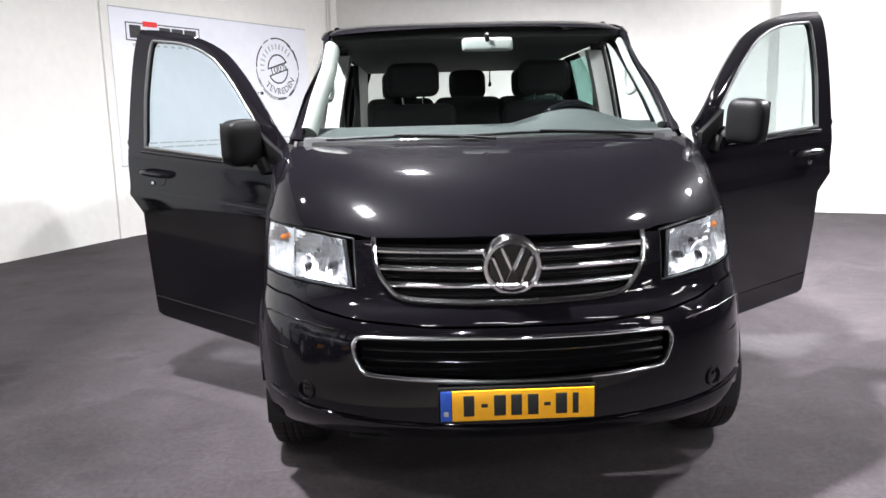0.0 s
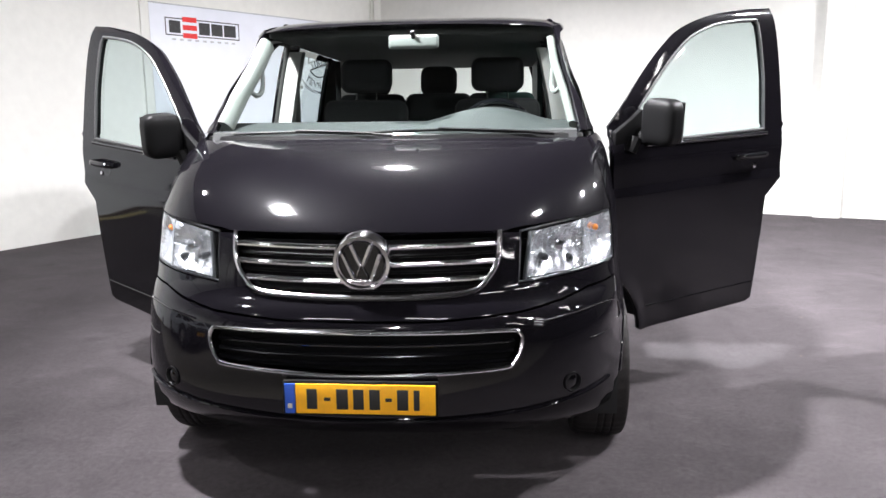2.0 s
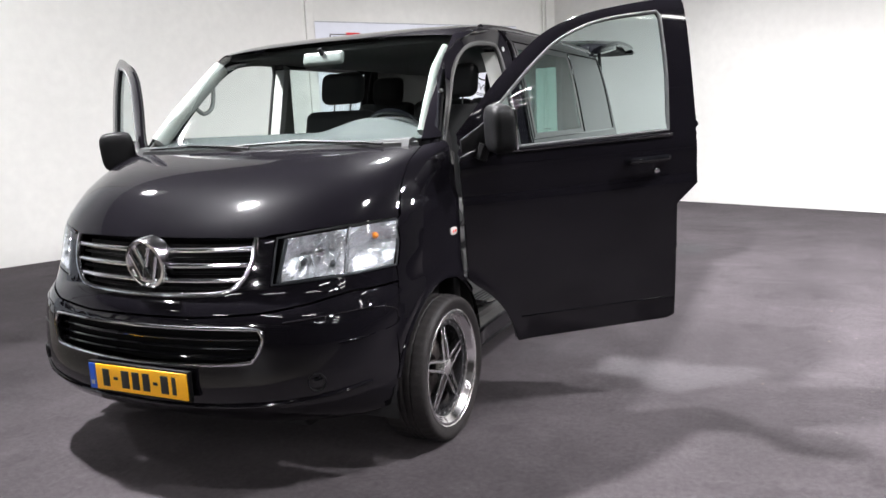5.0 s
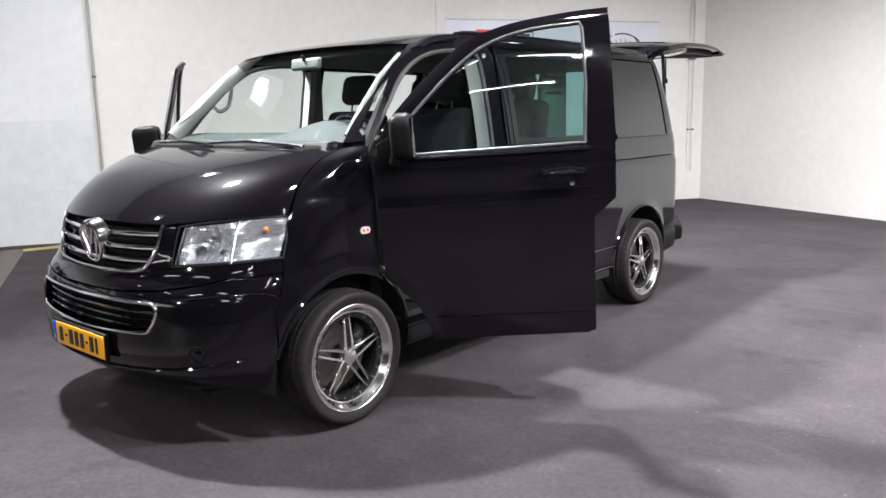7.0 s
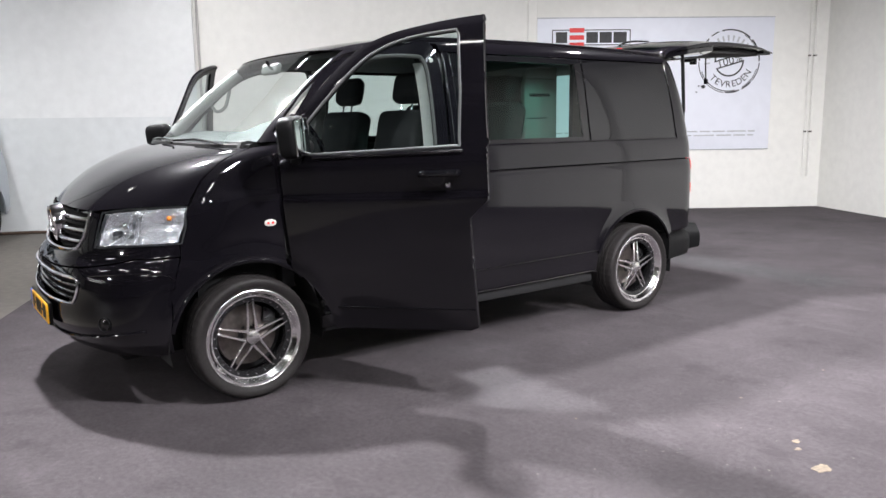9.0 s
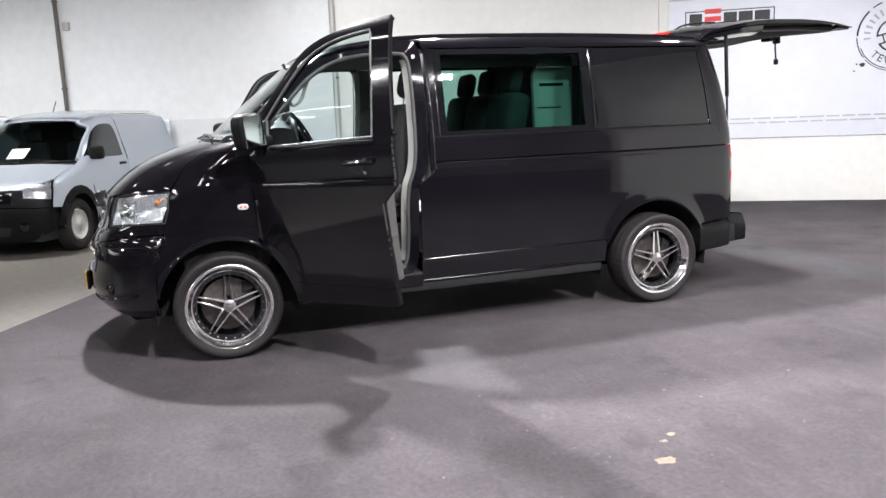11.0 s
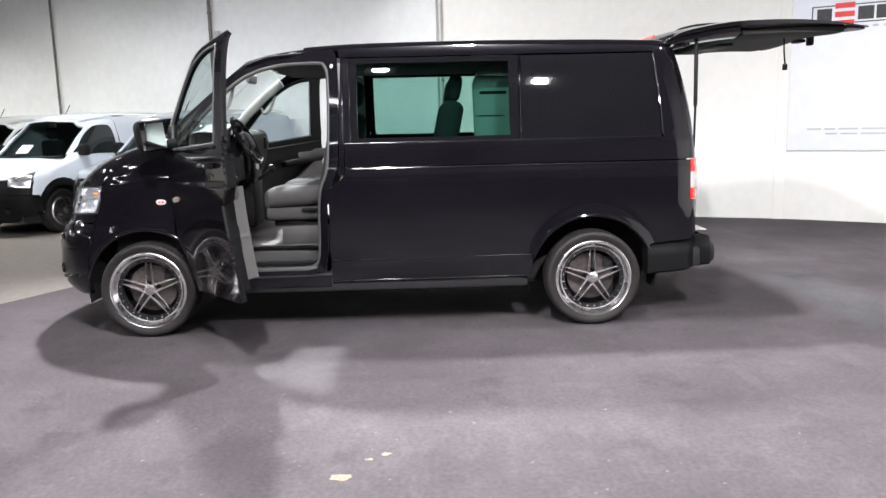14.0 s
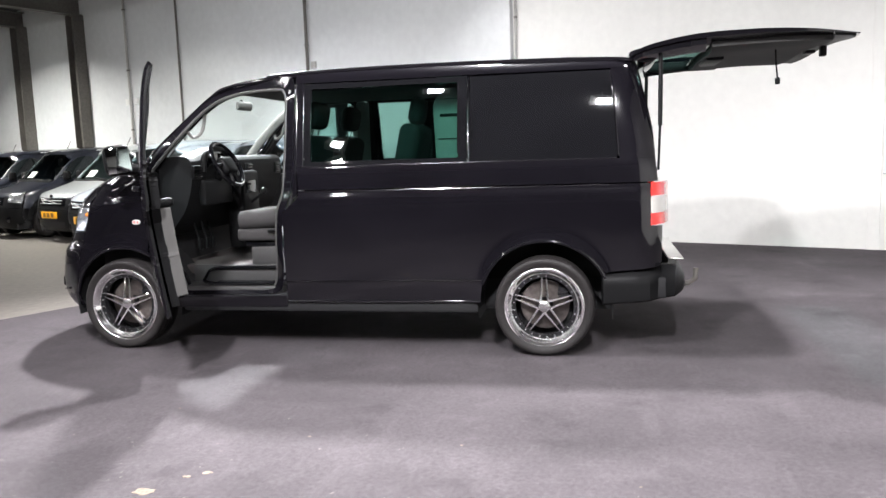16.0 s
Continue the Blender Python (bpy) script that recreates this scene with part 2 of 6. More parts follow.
def tube(points, radius, steps=10, bm=None, closed=False, flat=1.0):
    """Sweeps a round section along points."""
    bm = bm or bmesh.new()
    pts = [Vector(p) for p in points]
    n = len(pts)
    rings = []
    side = None
    for i, p in enumerate(pts):
        a = pts[(i - 1) % n] if (closed or i > 0) else p
        b = pts[(i + 1) % n] if (closed or i < n - 1) else p
        d = (b - a).normalized()
        if side is None:
            side = d.orthogonal().normalized()
        side = (side - d * side.dot(d)).normalized()
        up = d.cross(side)
        rings.append([bm.verts.new(p + radius * (math.cos(2 * math.pi * k / steps) * side + flat * math.sin(2 * math.pi * k / steps) * up)) for k in range(steps)])
    for a, b in list(zip(rings, rings[1:])) + ([(rings[-1], rings[0])] if closed else []):
        for k in range(steps):
            j = (k + 1) % steps
            bm.faces.new((a[k], a[j], b[j], b[k]))
    if not closed:
        bm.faces.new(rings[0][::-1])
        bm.faces.new(rings[-1])
    bmesh.ops.recalc_face_normals(bm, faces=bm.faces)
    return bm


def spline(pts, per=8, closed=False):
    """Catmull-Rom through points of any dimension."""
    pts = [np.array(p, float) for p in pts]
    n = len(pts)
    out = []
    for i in range(n if closed else n - 1):
        p0 = pts[(i - 1) % n] if (closed or i > 0) else 2 * pts[0] - pts[1]
        p1, p2 = pts[i], pts[(i + 1) % n]
        p3 = pts[(i + 2) % n] if (closed or i < n - 2) else 2 * pts[-1] - pts[-2]
        for k in range(per):
            t = k / per
            out.append(0.5 * (2 * p1 + (p2 - p0) * t + (2 * p0 - 5 * p1 + 4 * p2 - p3) * t * t + (3 * p1 - p0 - 3 * p2 + p3) * t ** 3))
    if not closed:
        out.append(pts[-1])
    return [tuple(float(c) for c in p) for p in out]


def prism(poly, axis, a, b, bev=0.0, m=None):
    """Extrudes a polygon of two coordinates along the axis 'x', 'y' or 'z' from a to b."""
    bm = bmesh.new()

    def at(p, d):
        v = {"x": (d, p[0], p[1]), "y": (p[0], d, p[1]), "z": (p[0], p[1], d)}[axis]
        return m @ Vector(v) if m is not None else Vector(v)
    lo = [bm.verts.new(at(p, a)) for p in poly]
    hi = [bm.verts.new(at(p, b)) for p in poly]
    n = len(poly)
    bm.faces.new(lo)
    bm.faces.new(hi[::-1])
    for i in range(n):
        j = (i + 1) % n
        bm.faces.new((lo[i], lo[j], hi[j], hi[i]))
    bmesh.ops.recalc_face_normals(bm, faces=bm.faces)
    if bev:
        es = [e for e in bm.edges if len(e.link_faces) == 2 and e.calc_face_angle(0) > 0.6]
        bmesh.ops.bevel(bm, geom=es, offset=bev, segments=2, affect="EDGES", profile=0.5)
    return bm


# ---- the hall ----
PIL = Vector((-4.11, 7.51, 0))
COR = Vector((-1.64, 11.28, 0))
D1 = Vector((-0.381, -0.925, 0)).normalized()
D2 = (COR - PIL).normalized()
DB = Vector((0.898, -0.44, 0)).normalized()


def wall_slab(name, a, b, height=CEIL, thick=0.2, away=None, material=None):
    a, b = Vector(a), Vector(b)
    d = (b - a).normalized()
    nrm = Vector((d.y, -d.x, 0))
    if nrm.dot(away) < 0:
        nrm = -nrm
    bm = prism([(a.x, a.y), (b.x, b.y), (b.x + nrm.x * thick, b.y + nrm.y * thick), (a.x + nrm.x * thick, a.y + nrm.y * thick)], "z", -0.05, height)
    return tagged(part(name, bm, material or WALLPAINT, smooth=False), kind="structure")


OUT_A = Vector((-1, 0.3, 0))
END_A = PIL + D1 * 42
END_B = COR + DB * 27
wall_slab("wall_west", END_A, PIL, away=OUT_A)
wall_slab("wall_banner", PIL, COR, away=OUT_A)
NORTH_END = COR + DB * 9.3
# added recess, out of view, so the flank mirrors less bright wall
UNSEEN_RECESS = Vector((0.44, 0.898, 0)) * 6.0
wall_slab("wall_north", COR, NORTH_END, away=Vector((0, 1, 0)))
wall_slab("unseen_return_wall", NORTH_END, NORTH_END + UNSEEN_RECESS, away=Vector((-1, 0, 0)))
END_B += UNSEEN_RECESS
wall_slab("unseen_recess_wall", NORTH_END + UNSEEN_RECESS, END_B, away=Vector((0, 1, 0)), material=DIMWALL)
FAR = END_B + (END_A - PIL)
# unseen closing walls, coloured dark so the van's paint mirrors a dim hall
wall_slab("unseen_wall_east", END_B, FAR, away=Vector((1, 0, 0)), material=UNLITWALL)
wall_slab("unseen_wall_south", END_A, FAR, away=Vector((0, -1, 0)), material=UNLITWALL)
tagged(part("ceiling", box((-40, -50, CEIL), (45, 20, CEIL + 0.15)), CEILMAT, smooth=False), kind="structure")
tagged(part("floor", box((-40, -50, -0.3), (45, 20, -0.006)), CONCRETE, smooth=False), kind="structure")
# carpet: its edge runs parallel to the north wall
E0 = Vector((-1.0, -0.36, 0))
cb = E0 + DB * 14
hitp = PIL + D1 * ((E0 - PIL).cross(DB).z / D1.cross(DB).z)
cpoly = [(hitp.x, hitp.y), (cb.x, cb.y), (cb.x + 8, cb.y + 20), (COR.x, COR.y), (PIL.x, PIL.y)]
tagged(part("carpet", prism(cpoly, "z", -0.005, 0.0), CARPET, smooth=False), "anthracite needle-felt carpet laid over the concrete hall floor", kind="structure")


mat_white = mat("white_enamel", (0.8, 0.8, 0.78), 0.4, 0, 40, 0.05)


def luminaire(x, y, watts, tx, ty, beam=125):
    aim = look((x, y, LAMP_Z), (tx, ty + 0.001, 0.0))
    top = empty("ceiling_light", "hanging floodlight with a square glowing face", "ceiling light", aim, "hall lights")
    part("housing", box((-0.20, -0.20, 0.0), (0.20, 0.20, 0.14), bev=0.02), mat_white, top)
    up_end = aim.inverted() @ Vector((x, y, CEIL))
    part("hanger", tube([(0, 0, 0.12), up_end], 0.012, 8), STEEL, top)
    part("diffuser", box((-0.11, -0.11, -0.012), (0.11, 0.11, 0.002), bev=0.003), LAMPGLOW, top, "glowing diffuser")
    d = bpy.data.lights.new("lamp", "AREA")
    d.shape, d.size, d.energy, d.color, d.spread = "SQUARE", 0.20, watts, ((1.0, 0.985, 0.94) if x < -4.5 else (1.0, 0.985, 1.02)), radians(beam)
    ob = new("lamp", d)
    ob.parent = top
    ob.matrix_basis = pose(0, 0, -0.02)


for row in LAMPS:
    luminaire(*row)


# fluorescent battens over the part of the hall behind the walk
TUBEGLOW = glow("fluorescent_tube", (1.0, 0.98, 0.98), 62.0)
STRIPGLOW = glow("strip_diffuser", (1.0, 0.98, 0.98), 16.0)


def batten(x, y, length):
    top = empty("fluorescent_light", "long white fluorescent batten under the hall ceiling", "ceiling light", Matrix.Translation((x, y, LAMP_Z)) @ Matrix.Rotation(radians(-12), 4, "Z"), "fluorescent battens")
    h = length / 2
    part("tray", box((-h - 0.03, -0.06, 0.03), (h + 0.03, 0.06, 0.08), bev=0.01), mat_white, top)
    part("tube", tube([(-h, 0, 0), (h, 0, 0)], 0.028, 10), TUBEGLOW, top, "glowing fluorescent tube")
    for e in (-1, 1):
        part("end_cap", box((e * h - 0.02, -0.035, -0.03), (e * h + 0.02, 0.035, 0.04), bev=0.005), mat_white, top)
        part("hanger", tube([(e * h * 0.8, 0, 0.07), (e * h * 0.8, 0, CEIL - LAMP_Z)], 0.006, 6), STEEL, top)


for bx_, by_, bl_ in ((6.15, -0.95, 2.4), (8.1, -1.6, 1.4), (3.2, -4.4, 1.5), (5.6, -5.0, 1.5), (8.0, -5.6, 1.5), (0.6, -5.2, 1.5), (-2.2, -5.6, 1.5), (9.6, -7.2, 2.4), (11.8, -9.4, 2.4), (7.2, -8.6, 2.4)):
    batten(bx_, by_, bl_)


def light_strip(x, y, length):
    top = empty("strip_light", "broad white strip light under the far hall ceiling", "ceiling light", Matrix.Translation((x, y, LAMP_Z)) @ Matrix.Rotation(radians(-24), 4, "Z"), "strip lights")
    h = length / 2
    part("tray", box((-h - 0.04, -0.20, 0.02), (h + 0.04, 0.20, 0.09), bev=0.01), mat_white, top)
    part("diffuser", box((-h, -0.16, -0.10), (h, 0.16, 0.02), bev=0.03), STRIPGLOW, top, "glowing diffuser")
    for e in (-1, 1):
        part("hanger", tube([(e * h * 0.8, 0, 0.08), (e * h * 0.8, 0, CEIL - LAMP_Z)], 0.008, 6), STEEL, top)


for bx_, by_ in ((-7.6, -21.0), (-10.8, -28.5)):
    light_strip(bx_, by_, 9.0)


# wall fittings: along the west wall (s metres from the banner's edge) and the banner wall
def on_wall(a, d, out, st, z, proud=0.0):
    p = a + d * st + out * proud
    return Vector((p.x, p.y, z))


N1 = Vector((-D1.y, D1.x, 0))
N1 = N1 if N1.x > 0 else -N1
N2 = Vector((D2.y, -D2.x, 0))
N2 = N2 if N2.x > 0 else -N2
NB = Vector((DB.y, -DB.x, 0))
NB = NB if NB.y < 0 else -NB


def slab_on(name, a, d, out, s0, s1, z0, z1, proud, material, bev=0.0, **tags):
    m = Matrix((d, out, Vector((0, 0, 1)))).transposed().to_4x4()
    m.translation = a
    ob = part(name, box((s0, -0.02 if proud > 0.02 else 0.0005, z0), (s1, proud, z1), m, bev), material, smooth=False)
    return tagged(ob, **tags)


COOLWALL = mat("cool_white_wall_paint", (0.72, 0.735, 0.735), 0.7, 0, 8, 0.05, 0.12, 0, 0.6)
DADO = mat("greyed_lower_wall_paint", (0.64, 0.665, 0.67), 0.7, 0, 7, 0.07, 0.12, 0, 0.5)
slab_on("wall_west_step", PIL, D1, N1, 4.86, 41.5, -0.04, CEIL, 0.10, COOLWALL, kind="structure")
slab_on("wall_dado", PIL, D1, N1, 4.862, 41.4, -0.04, 1.50, 0.104, DADO, kind="structure")
slab_on("pilaster", COR, DB, NB, 6.98, 7.30, -0.04, CEIL, 0.10, WALLPAINT, 0.008, kind="structure")
slab_on("wall_edge", PIL, D1, N1, -0.03, 0.10, -0.04, CEIL, 0.03, WALLPAINT, 0.006, kind="structure")


def conduit(label, pts, r, material, box_z=None):
    top = empty("conduit", label, "pipe")
    part("pipe", tube(pts, r, 8), material, top)
    for q in np.linspace(0.15, 0.9, 4):
        c = Vector(pts[0]).lerp(Vector(pts[-1]), q)
        part("clamp", lathe([(r * 1.5, -0.012), (r * 1.5, 0.012)], 10, Matrix.Translation(c) @ Matrix.Rotation(radians(90), 4, "Y")), STEEL, top)
    return top


conduit("dark steel riser pipe on the white hall wall", [on_wall(PIL, D1, N1, 8.92, 0.0, 0.15), on_wall(PIL, D1, N1, 8.92, CEIL, 0.15)], 0.03, STEEL)
conduit("grey conduit pipe on the white hall wall", [on_wall(PIL, D1, N1, 12.44, 0.0, 0.14), on_wall(PIL, D1, N1, 12.44, CEIL, 0.14)], 0.022, STEEL)
conduit("thin pale conduit on the white hall wall", [on_wall(PIL, D1, N1, 14.14, 0.0, 0.14), on_wall(PIL, D1, N1, 14.14, CEIL, 0.14)], 0.025, PIPE)
conduit("thin pale conduit beside the wall step", [on_wall(PIL, D1, N1, 4.80, 0.0, 0.03), on_wall(PIL, D1, N1, 4.80, CEIL, 0.03)], 0.018, PIPE)
conduit("pale conduit in the corner beside the banner", [on_wall(PIL, D2, N2, 4.30, 0.48, 0.03), on_wall(PIL, D2, N2, 4.30, CEIL, 0.03)], 0.02, WALLPAINT)
conduit("pale conduit in the corner beside the banner", [on_wall(PIL, D2, N2, 4.22, 0.48, 0.03), on_wall(PIL, D2, N2, 4.22, CEIL, 0.03)], 0.015, WALLPAINT)
for st, z in ((8.80, 2.93),):
    jb = empty("junction_box", "small grey junction box on the wall", "box")
    c = on_wall(PIL, D1, N1, st, z, 0.12)
    part("cover", box((-0.05, -0.03, -0.06), (0.05, 0.03, 0.06), Matrix.Translation(c) @ Matrix.Rotation(math.atan2(D1.y, D1.x), 4, "Z"), 0.01), PIPE, jb)
wl = empty("wall_switch", "pair of small white wall switches", "switch")
for st in (13.95, 14.26):
    c = on_wall(PIL, D1, N1, st, 2.62, 0.13)
    part("switch_plate", box((-0.06, -0.02, -0.07), (0.06, 0.02, 0.07), Matrix.Translation(c) @ Matrix.Rotation(math.atan2(D1.y, D1.x), 4, "Z"), 0.01), mat_white, wl)


def steel_frame(st):
    top = empty("steel_portal", "dark steel column carrying a roof beam", "steel frame", group="portal frames")
    m = Matrix((D1, N1, Vector((0, 0, 1)))).transposed().to_4x4()
    m.translation = PIL
    bm = bmesh.new()
    for lo, hi in (((st - 0.15, 0.10, 0), (st - 0.135, 0.36, 4.62)), ((st + 0.135, 0.10, 0), (st + 0.15, 0.36, 4.62)), ((st - 0.135, 0.22, 0), (st + 0.135, 0.235, 4.62))):
        add_box(bm, lo, hi, m)
    part("column", bm, STEEL, top, smooth=False)
    bm = bmesh.new()
    for lo, hi in (((st - 0.12, 0.10, 4.62), (st + 0.12, 20, 4.64)), ((st - 0.12, 0.10, 4.96), (st + 0.12, 20, 4.98)), ((st - 0.008, 0.10, 4.64), (st + 0.008, 20, 4.96))):
        add_box(bm, lo, hi, m)
    part("roof_beam", bm, STEEL, top, smooth=False)


steel_frame(15.83)
steel_frame(18.2)
steel_frame(23.0)
part_cable = [on_wall(PIL, D1, N1, 4.9 + 0.35 * i, 0.012, 0.16 + 0.05 * math.sin(i * 1.7)) for i in range(12)]
cb_ = empty("floor_cable", "dark brown cable lying along the foot of the wall", "cable")
part("cable", tube(spline(part_cable, 5), 0.02, 6), mat("brown_cable", (0.07, 0.04, 0.025), 0.6, 0, 30, 0.3), cb_)

bp_ = on_wall(PIL, D1, N1, 6.2, 0.0, 0.36)
bin_m = Matrix((D1, N1, Vector((0, 0, 1)))).transposed().to_4x4()
bin_m.translation = Vector((bp_[0], bp_[1], 0))
bin_ = empty("storage_bin", "black plastic bin standing at the foot of the wall", "bin")
bm = bmesh.new()
lay = [[bm.verts.new(bin_m @ Vector((sx_ * w_, sy_ * d_, z_))) for sx_, sy_ in ((-1, -1), (1, -1), (1, 1), (-1, 1))] for w_, d_, z_ in ((0.085, 0.09, 0.03), (0.10, 0.10, 0.10), (0.085, 0.09, 0.33), (0.065, 0.08, 0.375))]
for la, lb in zip(lay, lay[1:]):
    for k in range(4):
        bm.faces.new((la[k], la[(k + 1) % 4], lb[(k + 1) % 4], lb[k]))
bm.faces.new(lay[0][::-1])
bm.faces.new(lay[-1])
bmesh.ops.bevel(bm, geom=bm.edges[:], offset=0.012, segments=2, affect="EDGES")
part("bin_body", bm, BLACK, bin_)
part("bin_lid", box((-0.07, -0.085, 0.372), (0.07, 0.085, 0.40), bin_m, 0.01), BLACK, bin_)
part("bin_base", box((-0.075, -0.085, -0.006), (0.075, 0.085, 0.035), bin_m, 0.006), PALETRIM, bin_, "pale base")
strip_a, strip_b = on_wall(PIL, D1, N1, 5.1, 0.0, 0.30), on_wall(PIL, D1, N1, 5.75, 0.0, 0.42)
tagged(part("floor_strip", tube([Vector((strip_a[0], strip_a[1], 0.006)), Vector((strip_b[0], strip_b[1], 0.006))], 0.022, 6, flat=1.0), mat("yellow_strip", (0.42, 0.36, 0.16), 0.6, 0, 30, 0.2)), "short yellowish strip lying at the carpet's edge", "strip")

# ---- banner ----
banner = empty("wall_banner_sign", "white vinyl banner with red and black logo and round stamp", "banner")
BM_ = Matrix((D2, Vector((0, 0, 1)), N2)).transposed().to_4x4()
BM_.translation = PIL + N2 * 0.004


def flat(name, poly, material, lift=0.004, label=""):
    """A thin printed shape on the banner, in metres along it and up."""
    return part(name, prism(poly, "z", lift, lift + 0.002, m=BM_), material, banner, label, smooth=False)


def rect(a, b, c, d):
    return [(a, c), (b, c), (b, d), (a, d)]


part("banner_sheet", box((0.05, 0.91, 0.0), (3.66, 2.885, 0.006), BM_, 0.002), BANNER, banner)
part("banner_hem", tube([BM_ @ Vector((0.05, 2.885, 0.006)), BM_ @ Vector((3.66, 2.885, 0.006))], 0.008, 6), BANNERGREY, banner)
part("banner_hem", tube([BM_ @ Vector((0.05, 0.91, 0.006)), BM_ @ Vector((3.66, 0.91, 0.006))], 0.008, 6), BANNERGREY, banner)
LO, HI = 2.485, 2.715
for q in (rect(0.27, 1.46, HI - 0.014, HI), rect(0.27, 1.46, LO, LO + 0.014), rect(0.27, 0.284, LO + 0.014, HI - 0.014), rect(1.446, 1.46, LO + 0.014, HI - 0.014)):
    flat("logo_border", q, BANNERINK, 0.007)
for zc in (2.705, 2.60, 2.495):
    flat("logo_bar", rect(0.535, 0.755, zc - 0.033, zc + 0.033), BANNERRED, 0.010, "red bar")
for xa, xb in ((0.33, 0.50), (0.79, 0.965), (0.99, 1.175), (1.20, 1.40)):
    flat("logo_shape", rect(xa, xb, 2.52, 2.68), BANNERINK, 0.007, "plain black block")
for k in range(9):
    flat("caption_bar", rect(0.36 + 0.12 * k, 0.42 + 0.12 * k, 2.425, 2.45), BANNERGREY, 0.007)
for zc, xa, xb in ((1.185, 0.28, 3.45), (1.125, 0.5, 3.42)):
    x = xa
    rr = random.Random(int(zc * 1000))
    while x < xb:
        w = rr.uniform(0.10, 0.36)
        flat("text_bar", rect(x, min(x + w, xb), zc - 0.010, zc + 0.010), BANNERGREY, 0.007)
        x += w + 0.035
SC = (2.985, 2.235)


def arc_band(r0, r1, a0, a1, n=10):
    o = [(SC[0] + r1 * math.cos(radians(a0 + (a1 - a0) * i / n)), SC[1] + r1 * math.sin(radians(a0 + (a1 - a0) * i / n))) for i in range(n + 1)]
    return o + [(SC[0] + r0 * math.cos(radians(a1 + (a0 - a1) * i / n)), SC[1] + r0 * math.sin(radians(a1 + (a0 - a1) * i / n))) for i in range(n + 1)]


rr = random.Random(5)
a = 0.0
while a < 352:
    w = rr.uniform(14, 60)
    th = rr.uniform(0.010, 0.024)
    flat("stamp_ring", arc_band(0.475 - th, 0.475, a, min(a + w, 356)), BANNERINK, 0.007)
    a += w + rr.uniform(2, 7)
for a0, a1 in ((300, 345), (20, 60), (200, 285)):
    flat("stamp_ring", arc_band(0.438, 0.450, a0, a1), BANNERINK, 0.007)
for base, up_ in ((16, 1), (196, 1)):
    d = arc_band(0.0, 0.22, base + 12, base + 168, 14)
    flat("stamp_half", [p for p in arc_band(0.205, 0.228, base + 14, base + 166, 14)], BANNERINK, 0.007)
    p0, p1 = arc_band(0.228, 0.228, base + 14, base + 15, 1)[0], arc_band(0.228, 0.228, base + 165, base + 166, 1)[1]
    dx, dy = p1[0] - p0[0], p1[1] - p0[1]
    ln = math.hypot(dx, dy)
    nx_, ny_ = -dy / ln * 0.010, dx / ln * 0.010
    flat("stamp_half", [(p0[0] + nx_, p0[1] + ny_), (p1[0] + nx_, p1[1] + ny_), (p1[0] - nx_, p1[1] - ny_), (p0[0] - nx_, p0[1] - ny_)], BANNERINK, 0.009)
for blob in ((2.60, 1.86, 0.035), (2.53, 1.87, 0.014), (2.50, 1.78, 0.012)):
    flat("stamp_blot", [(blob[0] + blob[2] * (1 + 0.3 * math.sin(5 * t)) * math.cos(t), blob[1] + blob[2] * 0.8 * math.sin(t)) for t in np.linspace(0, 2 * math.pi, 14, endpoint=False)], BANNERINK, 0.007)


def letter(ch, size, x, z, turn):
    cu = bpy.data.curves.new("letter", "FONT")
    cu.body, cu.size, cu.extrude, cu.align_x, cu.align_y = ch, size, 0.001, "CENTER", "CENTER"
    tmp = new("letter", cu)
    dg = bpy.context.evaluated_depsgraph_get()
    me = bpy.data.meshes.new_from_object(tmp.evaluated_get(dg))
    bpy.data.objects.remove(tmp)
    me.transform(BM_ @ pose(x, z, 0.009, 0, 0, turn))
    me.materials.clear()
    me.materials.append(BANNERINK)
    ob = new("letter", me)
    ob.parent = banner


for k, ch in enumerate("100%"):
    t_ = radians(16)
    off = (-0.145, -0.055, 0.035, 0.145)[k]
    letter(ch, 0.17, SC[0] + off * math.cos(t_), SC[1] + off * math.sin(t_), 16)
for k, ch in enumerate("TEVREDEN"):
    a_ = radians(226 + 14.6 * k)
    letter(ch, 0.14, SC[0] + 0.345 * math.cos(a_), SC[1] + 0.345 * math.sin(a_), math.degrees(a_) + 90)
for k in range(12):
    a_ = 40 + 13 * k
    flat("stamp_bar", arc_band(0.30, 0.385, a_, a_ + 4.5, 2), BANNERGREY, 0.007)

# ---- stains on the carpet ----
STAIN = mat("dried_mud", (0.15, 0.122, 0.09), 0.9, 0, 60, 0.4, 0.4)
for k, (sx, sy, sr) in enumerate(((3.19, 2.41, 0.055), (3.03, 2.51, 0.022), (2.98, 2.58, 0.026), (2.52, 2.87, 0.010), (2.55, 3.62, 0.010), (2.2, 2.0, 0.008), (1.2, 5.9, 0.012), (2.9, 4.4, 0.008))):
    rr = random.Random(k)
    pts_ = []
    for t in np.linspace(0, 2 * math.pi, 16, endpoint=False):
        q = sr * rr.uniform(0.5, 1.0)
        pts_.append((sx + q * 0.7 * math.cos(t), sy + q * 1.1 * math.sin(t)))
    st_ = part("floor_stain", prism(pts_, "z", 0.0005, 0.002), STAIN, smooth=False)
    tagged(st_, "small tan dried stain on the dark carpet", "stain", "carpet stains")


